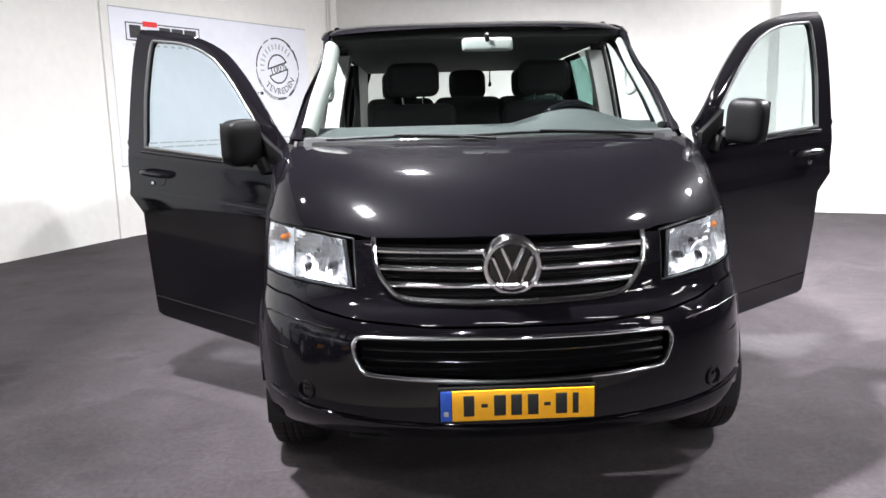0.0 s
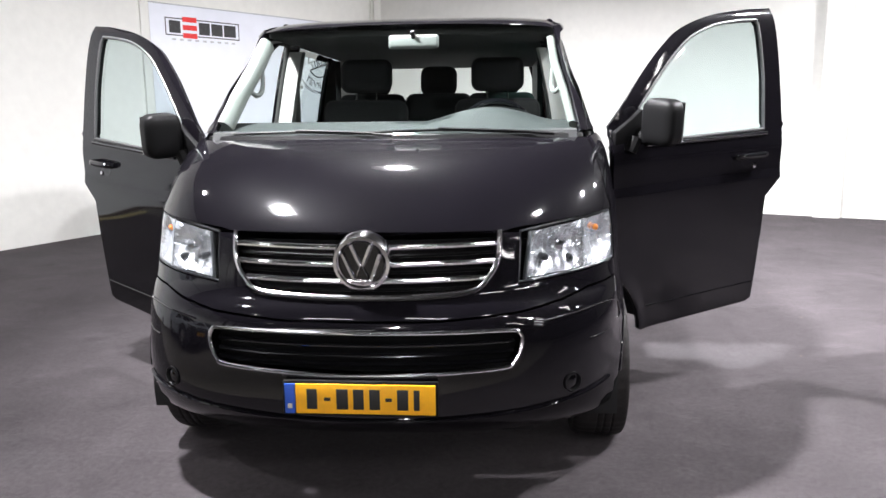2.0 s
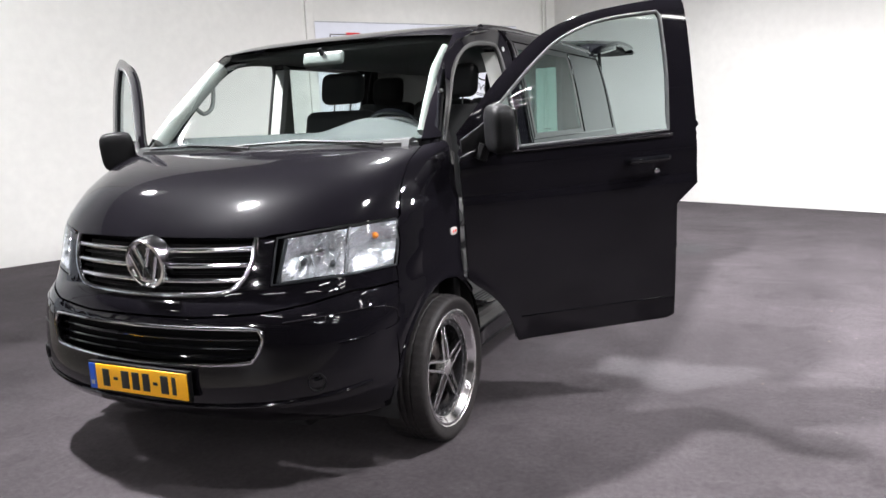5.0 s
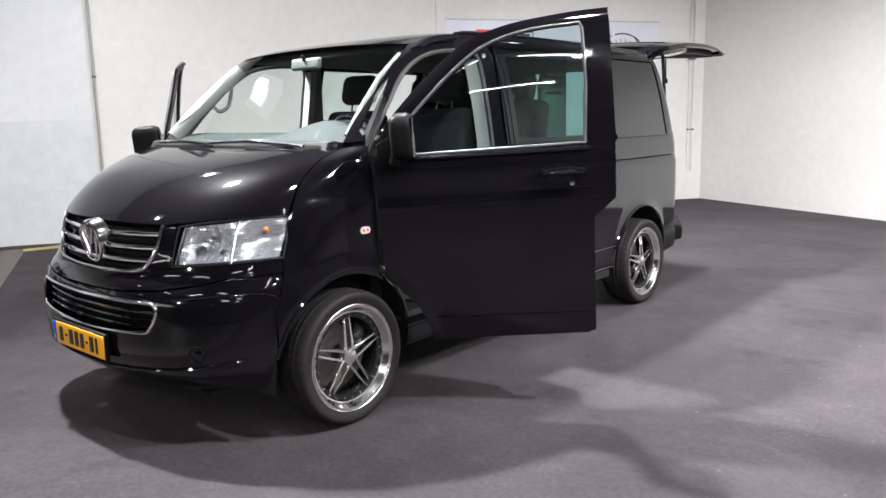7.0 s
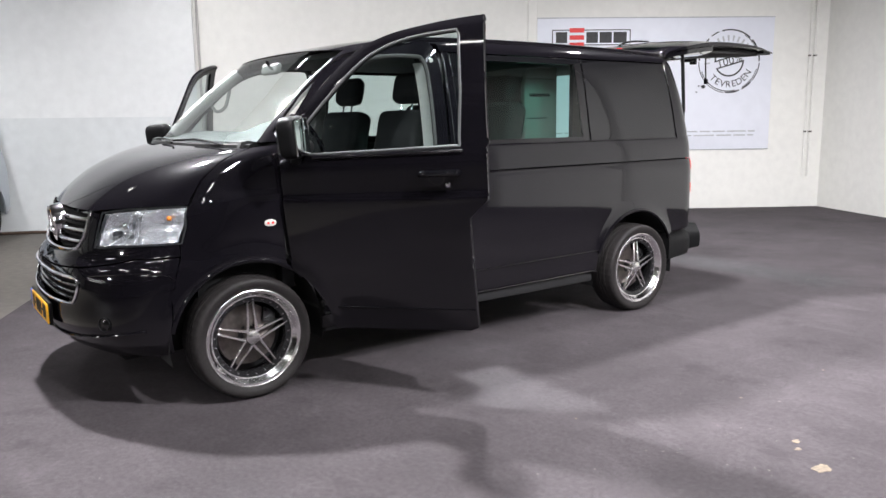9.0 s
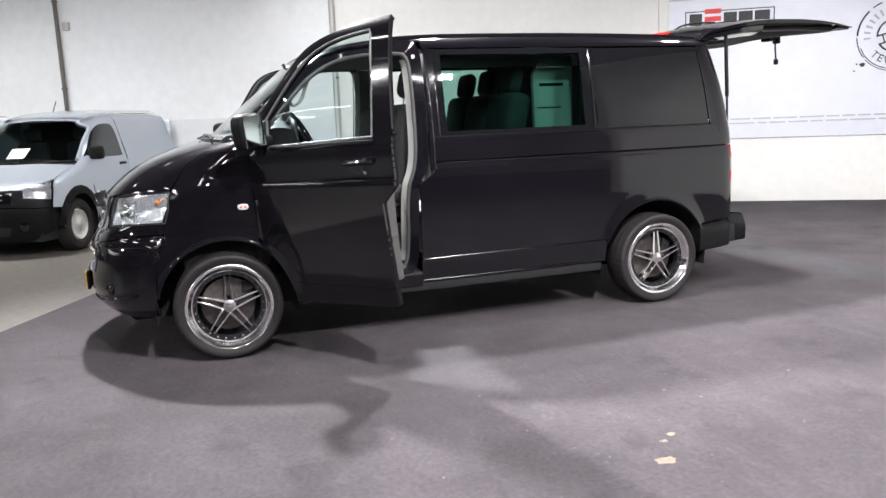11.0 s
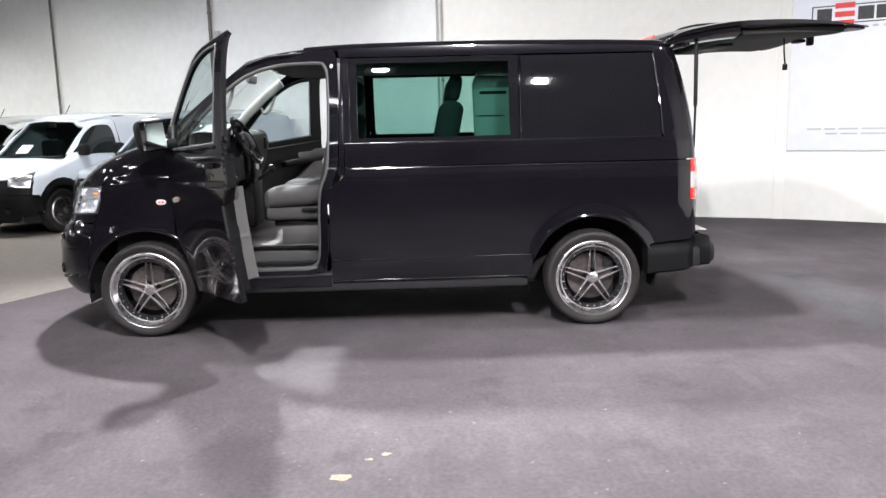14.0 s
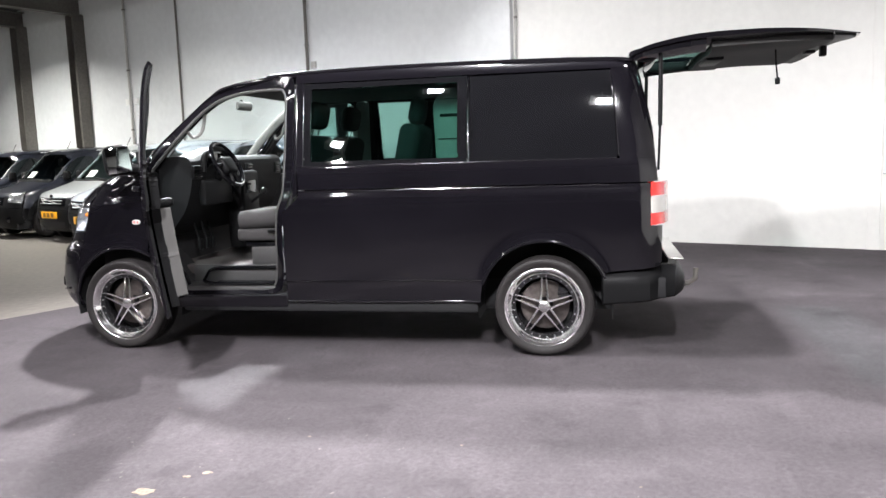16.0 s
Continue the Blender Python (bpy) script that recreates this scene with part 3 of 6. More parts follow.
rr = random.Random(21)
bm = bmesh.new()
for k in range(110):
    cx_, cy_ = (rr.gauss(3.0, 0.5), rr.gauss(2.6, 0.6)) if k < 60 else (rr.uniform(1.2, 5.5), rr.uniform(-1.5, 7.5))
    r_ = rr.uniform(0.002, 0.006)
    w_ = rr.uniform(0.5, 2.2)
    a_ = rr.uniform(0, 3.14)
    ring_ = []
    for q in range(6):
        t_ = q * math.pi / 3
        px_, py_ = r_ * w_ * math.cos(t_) * rr.uniform(0.6, 1.1), r_ * math.sin(t_) * rr.uniform(0.6, 1.1)
        ring_.append(bm.verts.new((cx_ + px_ * math.cos(a_) - py_ * math.sin(a_), cy_ + px_ * math.sin(a_) + py_ * math.cos(a_), 0.0008)))
    tip_ = bm.verts.new((cx_, cy_, 0.0008 + r_ * 0.5))
    for q in range(6):
        bm.faces.new((ring_[q], ring_[(q + 1) % 6], tip_))
tagged(part("dirt_crumbs", bm, mat("pale_dirt", (0.12, 0.11, 0.10), 0.9, 0, 60, 0.5)), "pale crumbs of dirt strewn over the carpet", "dirt", kind="stuff")


# ---- the van's skin: horizontal sections as superellipse corners ----
def table(pts):
    """Monotone cubic through points, as a quick look-up."""
    x = np.array([p[0] for p in pts], float)
    y = np.array([p[1] for p in pts], float)
    h, dl = np.diff(x), np.diff(y) / np.diff(x)
    d = np.zeros(len(x))
    for i in range(1, len(x) - 1):
        if dl[i - 1] * dl[i] > 0:
            w1, w2 = 2 * h[i] + h[i - 1], h[i] + 2 * h[i - 1]
            d[i] = (w1 + w2) / (w1 / dl[i - 1] + w2 / dl[i])
    d[0], d[-1] = dl[0], dl[-1]
    xs = np.linspace(x[0], x[-1], 1500)
    k = np.clip(np.searchsorted(x, xs, "right") - 1, 0, len(h) - 1)
    t = (xs - x[k]) / h[k]
    ys = (1 + 2 * t) * (1 - t) ** 2 * y[k] + t * (1 - t) ** 2 * h[k] * d[k] + t * t * (3 - 2 * t) * y[k + 1] + t * t * (t - 1) * h[k] * d[k + 1]
    return lambda v: float(np.interp(v, xs, ys))


NOSE = table([(0.20, 0.36), (0.26, 0.20), (0.31, 0.12), (0.37, 0.085), (0.45, 0.075), (0.55, 0.08), (0.66, 0.09), (0.72, 0.11), (0.76, 0.145), (0.80, 0.16), (0.90, 0.18),
              (0.98, 0.21), (1.02, 0.245), (1.08, 0.315), (1.16, 0.43), (1.235, 0.60), (1.285, 0.78), (1.31, 0.88), (1.33, 0.92), (1.40, 1.005), (1.60, 1.245),
              (1.75, 1.42), (1.84, 1.535), (1.88, 1.60), (1.95, 1.80), (2.0, 2.0)])
CORNER = table([(0.2, 0.55), (0.5, 0.62), (0.85, 0.65), (1.0, 0.68), (1.2, 0.62), (1.28, 0.50), (1.35, 0.40), (1.85, 0.36), (2.0, 0.36)])
SQUARE = table([(0.2, 2.3), (0.5, 2.6), (0.8, 2.4), (0.9, 2.35), (1.0, 2.5), (1.1, 2.75), (1.2, 2.95), (1.3, 3.5), (1.5, 4.3), (2.0, 4.4)])
HALF = table([(0.1, 0.89), (0.2, 0.918), (0.3, 0.936), (0.5, 0.949), (0.9, 0.958), (1.0, 0.9580), (1.05, 0.9570), (1.095, 0.9475), (1.12, 0.9460), (1.2, 0.9425), (1.235, 0.9390), (1.3, 0.9265), (1.5, 0.891), (1.7, 0.850), (1.8, 0.822),
              (1.86, 0.797), (1.90, 0.762), (1.925, 0.70), (1.94, 0.50), (1.945, 0.05), (2.1, 0.02)])
TOPZ = table([(0.0, 1.945), (0.2, 1.9445), (0.50, 1.94), (0.62, 1.933), (0.70, 1.925), (0.762, 1.90), (0.797, 1.86), (0.9, 1.75)])
DROP = table([(1.2, 0.24), (1.5, 0.108), (1.7, 0.062), (2.0, 0.022), (2.4, 0.004), (3.0, 0.0), (4.0, 0.012), (4.4, 0.028), (4.8, 0.06)])
TAIL = table([(0.2, 4.70), (0.5, 4.73), (1.1, 4.72), (1.5, 4.67), (1.9, 4.57), (2.1, 4.5)])
AXF, AXR, AXZ = 0.892, 3.897, 0.323


def ease(a, b, v):
    t = min(1.0, max(0.0, (v - a) / (b - a)))
    return t * t * (3 - 2 * t)


def half_width(y, z):
    zz = z + DROP(y) * (0.5 + 0.5 * ease(1.84, 1.90, z)) * ease(1.45, 1.75, z)
    w = HALF(zz) * (1 - 0.022 * max(0.0, (y - 3.0) / 1.6) ** 2)
    r = max(0.0, (y - (TAIL(z) - 0.28)) / 0.28)
    if r > 0:
        w *= (max(0.0, 1 - min(r, 0.999) ** 3)) ** (1 / 3)
    for c in (AXF, AXR):
        q = math.hypot(y - c, (z - AXZ)) - 0.425
        w += 0.012 * math.exp(-(q / 0.045) ** 2)
    return w


def front_y(x, z):
    n, w = SQUARE(z), half_width(NOSE(z) + 0.3, z)
    q = min(0.9999, abs(x) / w)
    return NOSE(z) + CORNER(z) * (1 - (1 - q ** n) ** (1 / n))


def side_x(y, z):
    n, yf, ln = SQUARE(z), NOSE(z), CORNER(z)
    w = half_width(y, z)
    q = 1 - (y - yf) / ln
    if q > 0:
        w = half_width(max(y, yf + 0.3), z) * (1 - min(q, 1.0) ** n) ** (1 / n)
    return w


def switch(z):
    xs = 0.62 * half_width(NOSE(z) + 0.3, z)
    return xs, front_y(xs, z)


def ux(x, z):
    xs, ys = switch(z)
    s = 1 if x >= 0 else -1
    return x if abs(x) <= xs else s * (xs + front_y(x, z) - ys)


def uy(y, z):
    xs, ys = switch(z)
    return xs + y - ys


def skin(u, z):
    xs, ys = switch(z)
    if abs(u) <= xs:
        return Vector((u, front_y(u, z), z))
    y = ys + abs(u) - xs
    return Vector((math.copysign(side_x(y, z), u), y, z))


def roof(x, y):
    return Vector((x, y, TOPZ(abs(x)) - DROP(y)))


def way_out(f, u, v, h=0.004):
    a, b = f(u + h, v) - f(u - h, v), f(u, v + h) - f(u, v - h)
    return a.cross(b).normalized()


def outline(spec, closed=True, fine=0.03, fx=None, fy_=None):
    """('x' or 'y', value, z) corners into a fine (u, z) outline."""
    out = []
    n = len(spec)
    fx, fy_ = fx or ux, fy_ or uy
    for i in range(n if closed else n - 1):
        a, b = spec[i], spec[(i + 1) % n]
        steps = max(1, int(math.hypot(a[1] - b[1], a[2] - b[2]) / fine)) if a[0] == b[0] else 10
        ua = fx(a[1], a[2]) if a[0] == "x" else fy_(a[1], a[2])
        ub = fx(b[1], b[2]) if b[0] == "x" else fy_(b[1], b[2])
        for k in range(steps):
            t = k / steps
            v, z = a[1] + (b[1] - a[1]) * t, a[2] + (b[2] - a[2]) * t
            if a[0] == b[0]:
                out.append((fx(v, z) if a[0] == "x" else fy_(v, z), z))
            else:
                out.append((ua + (ub - ua) * t, z))
    return out


def ys_(pts):
    return [("y", p[0], p[1]) for p in pts]


def xs_(pts):
    return [("x", p[0], p[1]) for p in pts]


def sheet(name, poly, material, parent, label="", f=skin, step=0.05, mirror=False, rim=0.018, inset=0.0, m=None, lip=0.0):
    """One skin panel: a flat outline cut into a fine grid, laid on the surface f, with a turned-in rim and true surface normals."""
    bm = bmesh.new()
    vs = [bm.verts.new((p[0], p[1], 0)) for p in poly]
    fc = bm.faces.new(vs)
    us, zs = [p[0] for p in poly], [p[1] for p in poly]
    for lo, hi, nrm in ((min(us), max(us), (1, 0, 0)), (min(zs), max(zs), (0, 1, 0))):
        c = math.floor(lo / step) * step + step
        while c < hi - 1e-4:
            co = (c + 0.00037, 0, 0) if nrm[0] else (0, c + 0.00037, 0)
            bmesh.ops.bisect_plane(bm, geom=bm.verts[:] + bm.edges[:] + bm.faces[:], plane_co=co, plane_no=nrm, dist=1e-5)
            c += step
    bmesh.ops.triangulate(bm, faces=[q for q in bm.faces if len(q.verts) > 4])
    if sum(q.normal.z * q.calc_area() for q in bm.faces) < 0:
        pass
    verts, norms = [], []
    bm.verts.index_update()
    for v in bm.verts:
        p, nr = f(v.co.x, v.co.y), way_out(f, v.co.x, v.co.y)
        verts.append(p - nr * inset)
        norms.append(nr)
    # outward means away from the middle of the van
    mid = Vector((0, 2.4, 0.9))
    score = sum((n.dot(p - mid) for n, p in zip(norms, verts)))
    if score < 0:
        norms = [-n for n in norms]
    faces = [[v.index for v in q.verts] for q in bm.faces]
    edges = [(e.verts[0].index, e.verts[1].index, e.link_faces[0]) for e in bm.edges if len(e.link_faces) == 1]
    turned = []
    for q in faces:
        a, b, c = (verts[q[0]], verts[q[1]], verts[q[2]])
        g = Vector((0, 0, 0))
        for i in range(len(q)):
            g += verts[q[i]].cross(verts[q[(i + 1) % len(q)]])
        turned.append(q if g.dot(norms[q[0]]) >= 0 else q[::-1])
    faces = turned
    loopn = [norms[i] for q in faces for i in q]
    if rim:
        own = {}
        for q in faces:
            for i in range(len(q)):
                own[(q[i], q[(i + 1) % len(q)])] = 1
        for a, b, _ in edges:
            if (a, b) not in own:
                a, b = b, a
            k0 = len(verts)
            mid2 = [verts[a], verts[b], verts[b] - norms[b] * rim, verts[a] - norms[a] * rim]
            verts += mid2
            norms += [norms[a]] * 4
            fn = (mid2[2] - mid2[1]).cross(mid2[0] - mid2[1])
            fn = -fn.normalized() if fn.length > 1e-12 else Vector((0, 0, 1))
            q = [k0 + 1, k0, k0 + 3, k0 + 2]
            faces.append(q)
            g = (mid2[0] - mid2[1]).cross(mid2[3] - mid2[1]).normalized() if (mid2[0] - mid2[1]).length > 1e-7 else Vector((0, 0, 1))
            loopn += [g] * 4
    if mirror:
        verts = [Vector((-p.x, p.y, p.z)) for p in verts]
        k = 0
        ln2 = []
        for q in faces:
            seg = [Vector((-n.x, n.y, n.z)) for n in loopn[k:k + len(q)]]
            k += len(q)
            ln2 += seg[::-1]
        faces = [q[::-1] for q in faces]
        loopn = ln2
    bm.free()
    if m is not None:
        verts = [m @ p for p in verts]
        r = m.to_3x3()
        loopn = [r @ n for n in loopn]
    me = bpy.data.meshes.new(name)
    me.from_pydata(verts, [], faces)
    for p in me.polygons:
        p.use_smooth = True
    me.materials.append(material)
    me.validate()
    if len(me.loops) == len(loopn):
        me.normals_split_custom_set([tuple(n) for n in loopn])
    ob = new(name, me)
    ob.parent = parent
    if label:
        tagged(ob, label)
    return ob


van = empty("panel_van", "glossy black delivery van with cab doors and tailgate open", "van")


def arch(c, r, a0, a1, n=16):
    return [(c + r * math.cos(radians(a0 + (a1 - a0) * i / n)), AXZ + r * math.sin(radians(a0 + (a1 - a0) * i / n))) for i in range(n + 1)]


# front outlines
HLAMP = xs_([(0.552, 0.985), (0.70, 1.008), (0.84, 1.022), (0.899, 1.022), (0.910, 0.94), (0.912, 0.845), (0.72, 0.828), (0.545, 0.812)])
sheet("bonnet", outline(xs_([(-0.50, 0.992), (0.50, 0.992), (0.53, 1.0), (0.70, 1.016), (0.903, 1.032), (0.884, 1.12), (0.868, 1.20), (0.845, 1.295), (0.6, 1.297), (0.3, 1.299), (0, 1.30),
                             (-0.3, 1.299), (-0.6, 1.297), (-0.845, 1.295), (-0.868, 1.20), (-0.884, 1.12), (-0.903, 1.032), (-0.70, 1.016), (-0.53, 1.0)])), PAINT, van)
SPLIT = [(0.0, 0.702), (0.27, 0.704), (0.54, 0.722), (0.70, 0.748), (0.80, 0.775)]
GRILLE = [(0.475, 0.99), (0.468, 0.90), (0.435, 0.835), (0.375, 0.79), (0.20, 0.776), (0.0, 0.772)]
half = xs_([(0.0, 0.772), (0.20, 0.776), (0.375, 0.79), (0.435, 0.835), (0.468, 0.90), (0.475, 0.985), (0.545, 0.982), (0.54, 0.806), (0.72, 0.822), (0.9, 0.838)]) + ys_([(0.56, 0.84), (0.56, 0.785)]) + xs_(SPLIT[::-1])
for mir in (False, True):
    sheet("front_panel", outline(half), PAINT, van, mirror=mir)
LG = [(0.0, 0.662), (0.30, 0.664), (0.51, 0.664), (0.545, 0.652), (0.553, 0.625), (0.543, 0.585), (0.522, 0.552), (0.485, 0.536), (0.25, 0.522), (0.0, 0.515)]
up = xs_([(0.0, 0.694), (0.27, 0.696), (0.54, 0.714), (0.70, 0.740), (0.80, 0.767)]) + ys_([(0.555, 0.777), (0.50, 0.60)]) + xs_([(0.548, 0.60), (0.553, 0.625), (0.545, 0.652), (0.51, 0.664), (0.30, 0.664), (0.0, 0.662)])
lo = xs_([(0.548, 0.60)]) + ys_([(0.50, 0.60), (0.485, 0.40), (0.50, 0.30)]) + xs_([(0.72, 0.275), (0.4, 0.255), (0.0, 0.25), (0.0, 0.515), (0.25, 0.522), (0.485, 0.536), (0.522, 0.552), (0.543, 0.585)])
for mir in (False, True):
    sheet("bumper_skin", outline(up), PAINT, van, mirror=mir)
    sheet("bumper_skin", outline(lo), PAINT, van, mirror=mir)

# wings, sills and flanks
DOOR_TOP = spline([(1.105, 1.372), (1.20, 1.475), (1.32, 1.594), (1.46, 1.712), (1.58, 1.788), (1.76, 1.842), (2.02, 1.872), (2.212, 1.880)], 6)
wing = xs_([(0.908, 1.035), (0.888, 1.12), (0.872, 1.20), (0.849, 1.298)]) + ys_([(1.095, 1.312), (1.095, 0.70)] + arch(AXF, 0.405, 57, 165, 20)) + ys_([(0.50, 0.60), (0.562, 0.777), (0.567, 0.84)]) + xs_([(0.918, 0.845), (0.916, 0.94), (0.905, 1.026)])
flank_low = ys_([(2.125, 0.335), (3.478, 0.345), (3.487, 0.44), (3.500, 0.488), (2.125, 0.478)])
flank = ys_([(2.125, 0.490), (3.503, 0.500)] + arch(AXR, 0.425, 156, 28, 22) + [(4.30, 0.545), (4.64, 0.575), (4.645, 0.83), (4.575, 0.838), (4.57, 1.105), (2.245, 1.105), (2.245, 1.065), (2.21, 1.03), (2.125, 0.965)])
belt = ys_([(2.245, 1.113), (4.57, 1.113), (4.615, 1.116), (4.60, 1.263), (2.245, 1.263)])
dpost = ys_([(4.378, 1.264), (4.60, 1.264), (4.585, 1.45), (4.50, 1.83), (4.325, 1.83), (4.345, 1.70)])
EAVE = [(y, 1.9095 - DROP(y)) for y in (2.22, 2.5, 2.8, 3.2, 3.6, 4.0, 4.3, 4.49)]
rail = ys_([(2.22, 1.834), (4.50, 1.831)] + EAVE[::-1])
apost = xs_([(0.823, 1.325), (0.808, 1.42), (0.773, 1.64), (0.744, 1.80), (0.738, 1.83)]) + ys_([(y, 1.9095 - DROP(y)) for y in (1.70, 1.80, 1.9, 2.0, 2.1, 2.22)] + [(2.22, 1.888), (2.05, 1.882), (1.76, 1.850), (1.58, 1.797), (1.46, 1.722), (1.32, 1.604), (1.20, 1.485), (1.104, 1.382), (1.100, 1.328)])
for mir in (False, True):
    sheet("front_wing", outline(wing), PAINT, van, mirror=mir, step=0.05 if mir else 0.022)
    sheet("flank", outline(flank), PAINT, van, mirror=mir, step=0.05 if mir else 0.022)
    sheet("lower_flank", outline(flank_low), PAINT, van, mirror=mir, inset=0.006)
    sheet("belt_panel", outline(belt, fine=0.015), PAINT, van, mirror=mir, step=0.05 if mir else 0.02)
    sheet("rear_post", outline(dpost, fine=0.015), PAINT, van, mirror=mir, step=0.018)
    sheet("roof_rail", outline(rail), PAINT, van, mirror=mir)
    sheet("windscreen_post", outline(apost), PAINT, van, mirror=mir)
    sheet("sill", outline(ys_([(1.30, 0.30), (2.12, 0.31), (2.12, 0.385), (1.30, 0.37)])), PAINT, van, mirror=mir)
    sheet("side_post", outline(ys_([(2.205, 1.06), (2.238, 1.075), (2.238, 1.264), (2.280, 1.270), (2.280, 1.83), (2.228, 1.83)])), PAINT, van, mirror=mir)
    sheet("rear_side_window", outline(ys_([(3.425, 1.272), (4.365, 1.272), (4.335, 1.70), (4.318, 1.822), (3.43, 1.822)])), PRIVACY, van, "blacked-out rear side window", mirror=mir, inset=0.003)
    sheet("side_window", outline(ys_([(2.335, 1.30), (3.345, 1.30), (3.345, 1.79), (2.335, 1.79)])), CLEAR if mir else GREEN, van, "clear side window" if mir else "green tinted side window", mirror=mir, rim=0.0, inset=0.004)
    for q in ([(2.285, 1.272), (3.41, 1.272), (3.41, 1.30), (2.285, 1.30)], [(2.285, 1.79), (3.41, 1.79), (3.41, 1.826), (2.285, 1.826)], [(2.285, 1.30), (2.335, 1.30), (2.335, 1.79), (2.285, 1.79)], [(3.345, 1.30), (3.41, 1.30), (3.41, 1.79), (3.345, 1.79)]):
        sheet("window_border", outline(ys_(q)), PRIVACY, van, mirror=mir, inset=0.003)
ws = xs_([(-0.817, 1.322), (-0.4, 1.318), (0, 1.317), (0.4, 1.318), (0.817, 1.322), (0.802, 1.42), (0.767, 1.64), (0.738, 1.80), (0.727, 1.822), (0.5, 1.835), (0, 1.842), (-0.5, 1.835), (-0.727, 1.822), (-0.738, 1.80), (-0.767, 1.64), (-0.802, 1.42)])
sheet("windscreen", outline(ws), CLEAR, van, "large raked windscreen", rim=0.0, inset=0.004)


# pressed edges that catch the lamps
for sg in (-1, 1):
    for pts_, r_ in (([(2.13, 0.342), (2.8, 0.344), (3.47, 0.350)], 0.007), ([(2.25, 1.2675), (3.0, 1.2675), (3.7, 1.2675), (4.36, 1.2675)], 0.005), ([(2.13, 0.484), (2.8, 0.489), (3.49, 0.494)], 0.004),
                     ([(2.233, 1.09), (2.236, 1.40), (2.234, 1.82)], 0.006), ([(4.372, 1.28), (4.352, 1.55), (4.324, 1.815)], 0.005), ([(3.418, 1.276), (3.419, 1.55), (3.418, 1.82)], 0.004), ([(2.2825, 1.276), (2.2835, 1.55), (2.2825, 1.82)], 0.004), ([(2.26, 1.101), (3.2, 1.101), (4.56, 1.101)], 0.004)):
        fine_ = spline(pts_, 8)
        part("pressed_edge", tube([Vector((sg * (side_x(y, z) - 0.001), y, z)) for y, z in fine_], r_, 8), EDGE, van)

for sg in (-1, 1):
    line_ = [skin(ux(x, z), z) for x, z in ((0.62, 0.684), (0.74, 0.698), (0.84, 0.708))] + [skin(uy(y, z), z) for y, z in ((0.42, 0.708), (0.50, 0.690), (0.52, 0.655), (0.50, 0.622))] + [skin(ux(x, z), z) for x, z in ((0.86, 0.602), (0.80, 0.596))]
    part("bumper_crease", tube([Vector((sg * q[0], q[1], q[2])) for q in spline([tuple(v) for v in line_], 6)], 0.0035, 6), EDGE, van)

# rolled lips round the wheel arches
for sg in (-1, 1):
    for c_, r_, a0_, a1_ in ((AXF, 0.409, 45, 168), (AXR, 0.429, 24, 160)):
        pts_ = [skin(uy(y, z), z) for y, z in arch(c_, r_, a0_, a1_, 28)]
        part("wheel_arch_lip", tube([Vector((sg * (q.x - 0.004), q.y, q.z)) for q in pts_], 0.013, 8), PAINT, van)

# roof panel from the windscreen's top edge to the tailgate
def roof_grid():
    bm = bmesh.new()
    nx, ny = 36, 46
    rows = []
    for j in range(ny + 1):
        row = []
        for i in range(nx + 1):
            x = 0.742 * math.sin(math.pi / 2 * (2 * i / nx - 1))
            y0 = front_y(min(abs(x), 0.73), 1.842 - 0.02 * (x / 0.7) ** 2) + 0.006
            s = j / ny
            s = s ** 1.5
            y = y0 + (4.47 - y0) * s
            p = roof(x, y)
            z0 = 1.846 - 0.022 * (x / 0.7) ** 2
            p.z += (z0 - roof(x, y0).z) * max(0.0, 1 - (y - y0) / 0.25) ** 2
            row.append(bm.verts.new(p))
        rows.append(row)
    for a, b in zip(rows, rows[1:]):
        for i in range(nx):
            bm.faces.new((a[i], a[i + 1], b[i + 1], b[i]))
    return bm


part("roof_panel", roof_grid(), PAINT, van)
for sg in (-1, 1):
    gut = []
    for y in np.linspace(1.98, 4.48, 50):
        z = 1.9115 - DROP(y)
        q = skin(uy(y, z), z)
        gut.append(Vector((sg * (q.x - 0.010), q.y, q.z + 0.002)))
    part("roof_gutter", tube(gut, 0.019, 8), PAINT, van)

# ---- cab doors ----
HINGE = Vector((0.95, 1.135, 0.8))
DOOR_EDGE = [(1.105, 1.33), (1.105, 0.71)] + arch(AXF, 0.43, 55, 8, 12) + [(1.325, 0.372), (2.07, 0.384), (2.108, 0.40), (2.115, 0.955), (2.215, 1.045), (2.222, 1.30)] + DOOR_TOP[::-1]
PANE = [(1.27, 1.290), (2.085, 1.298), (2.098, 1.55), (2.092, 1.80)] + spline([(2.080, 1.824), (1.90, 1.815), (1.76, 1.793), (1.62, 1.742), (1.50, 1.658), (1.38, 1.552), (1.27, 1.446)], 4)


def door_skin(u, z):
    """The van's side without the wrap round the windscreen corner."""
    p = skin(u, z)
    k = ease(1.25, 1.45, z) * 0.75
    return Vector((p.x + (math.copysign(half_width(max(p.y, 1.1), z), u) - p.x) * k, p.y, p.z))


def keyhole(outer, inner):
    """Joins a hole to its outline by a slit."""
    best = min(((math.hypot(a[0] - b[0], a[1] - b[1]), i, j) for i, a in enumerate(outer) for j, b in enumerate(inner)), key=lambda q: q[0])
    _, i, j = best
    o = outer[i:] + outer[:i + 1]
    n = inner[j:] + inner[:j + 1]
    e = 0.0004
    o[-1] = (o[-1][0] + e, o[-1][1] + e)
    n[-1] = (n[-1][0] + e, n[-1][1] + e)
    return o + n[::-1] if area(outer) * area(inner) > 0 else o + n


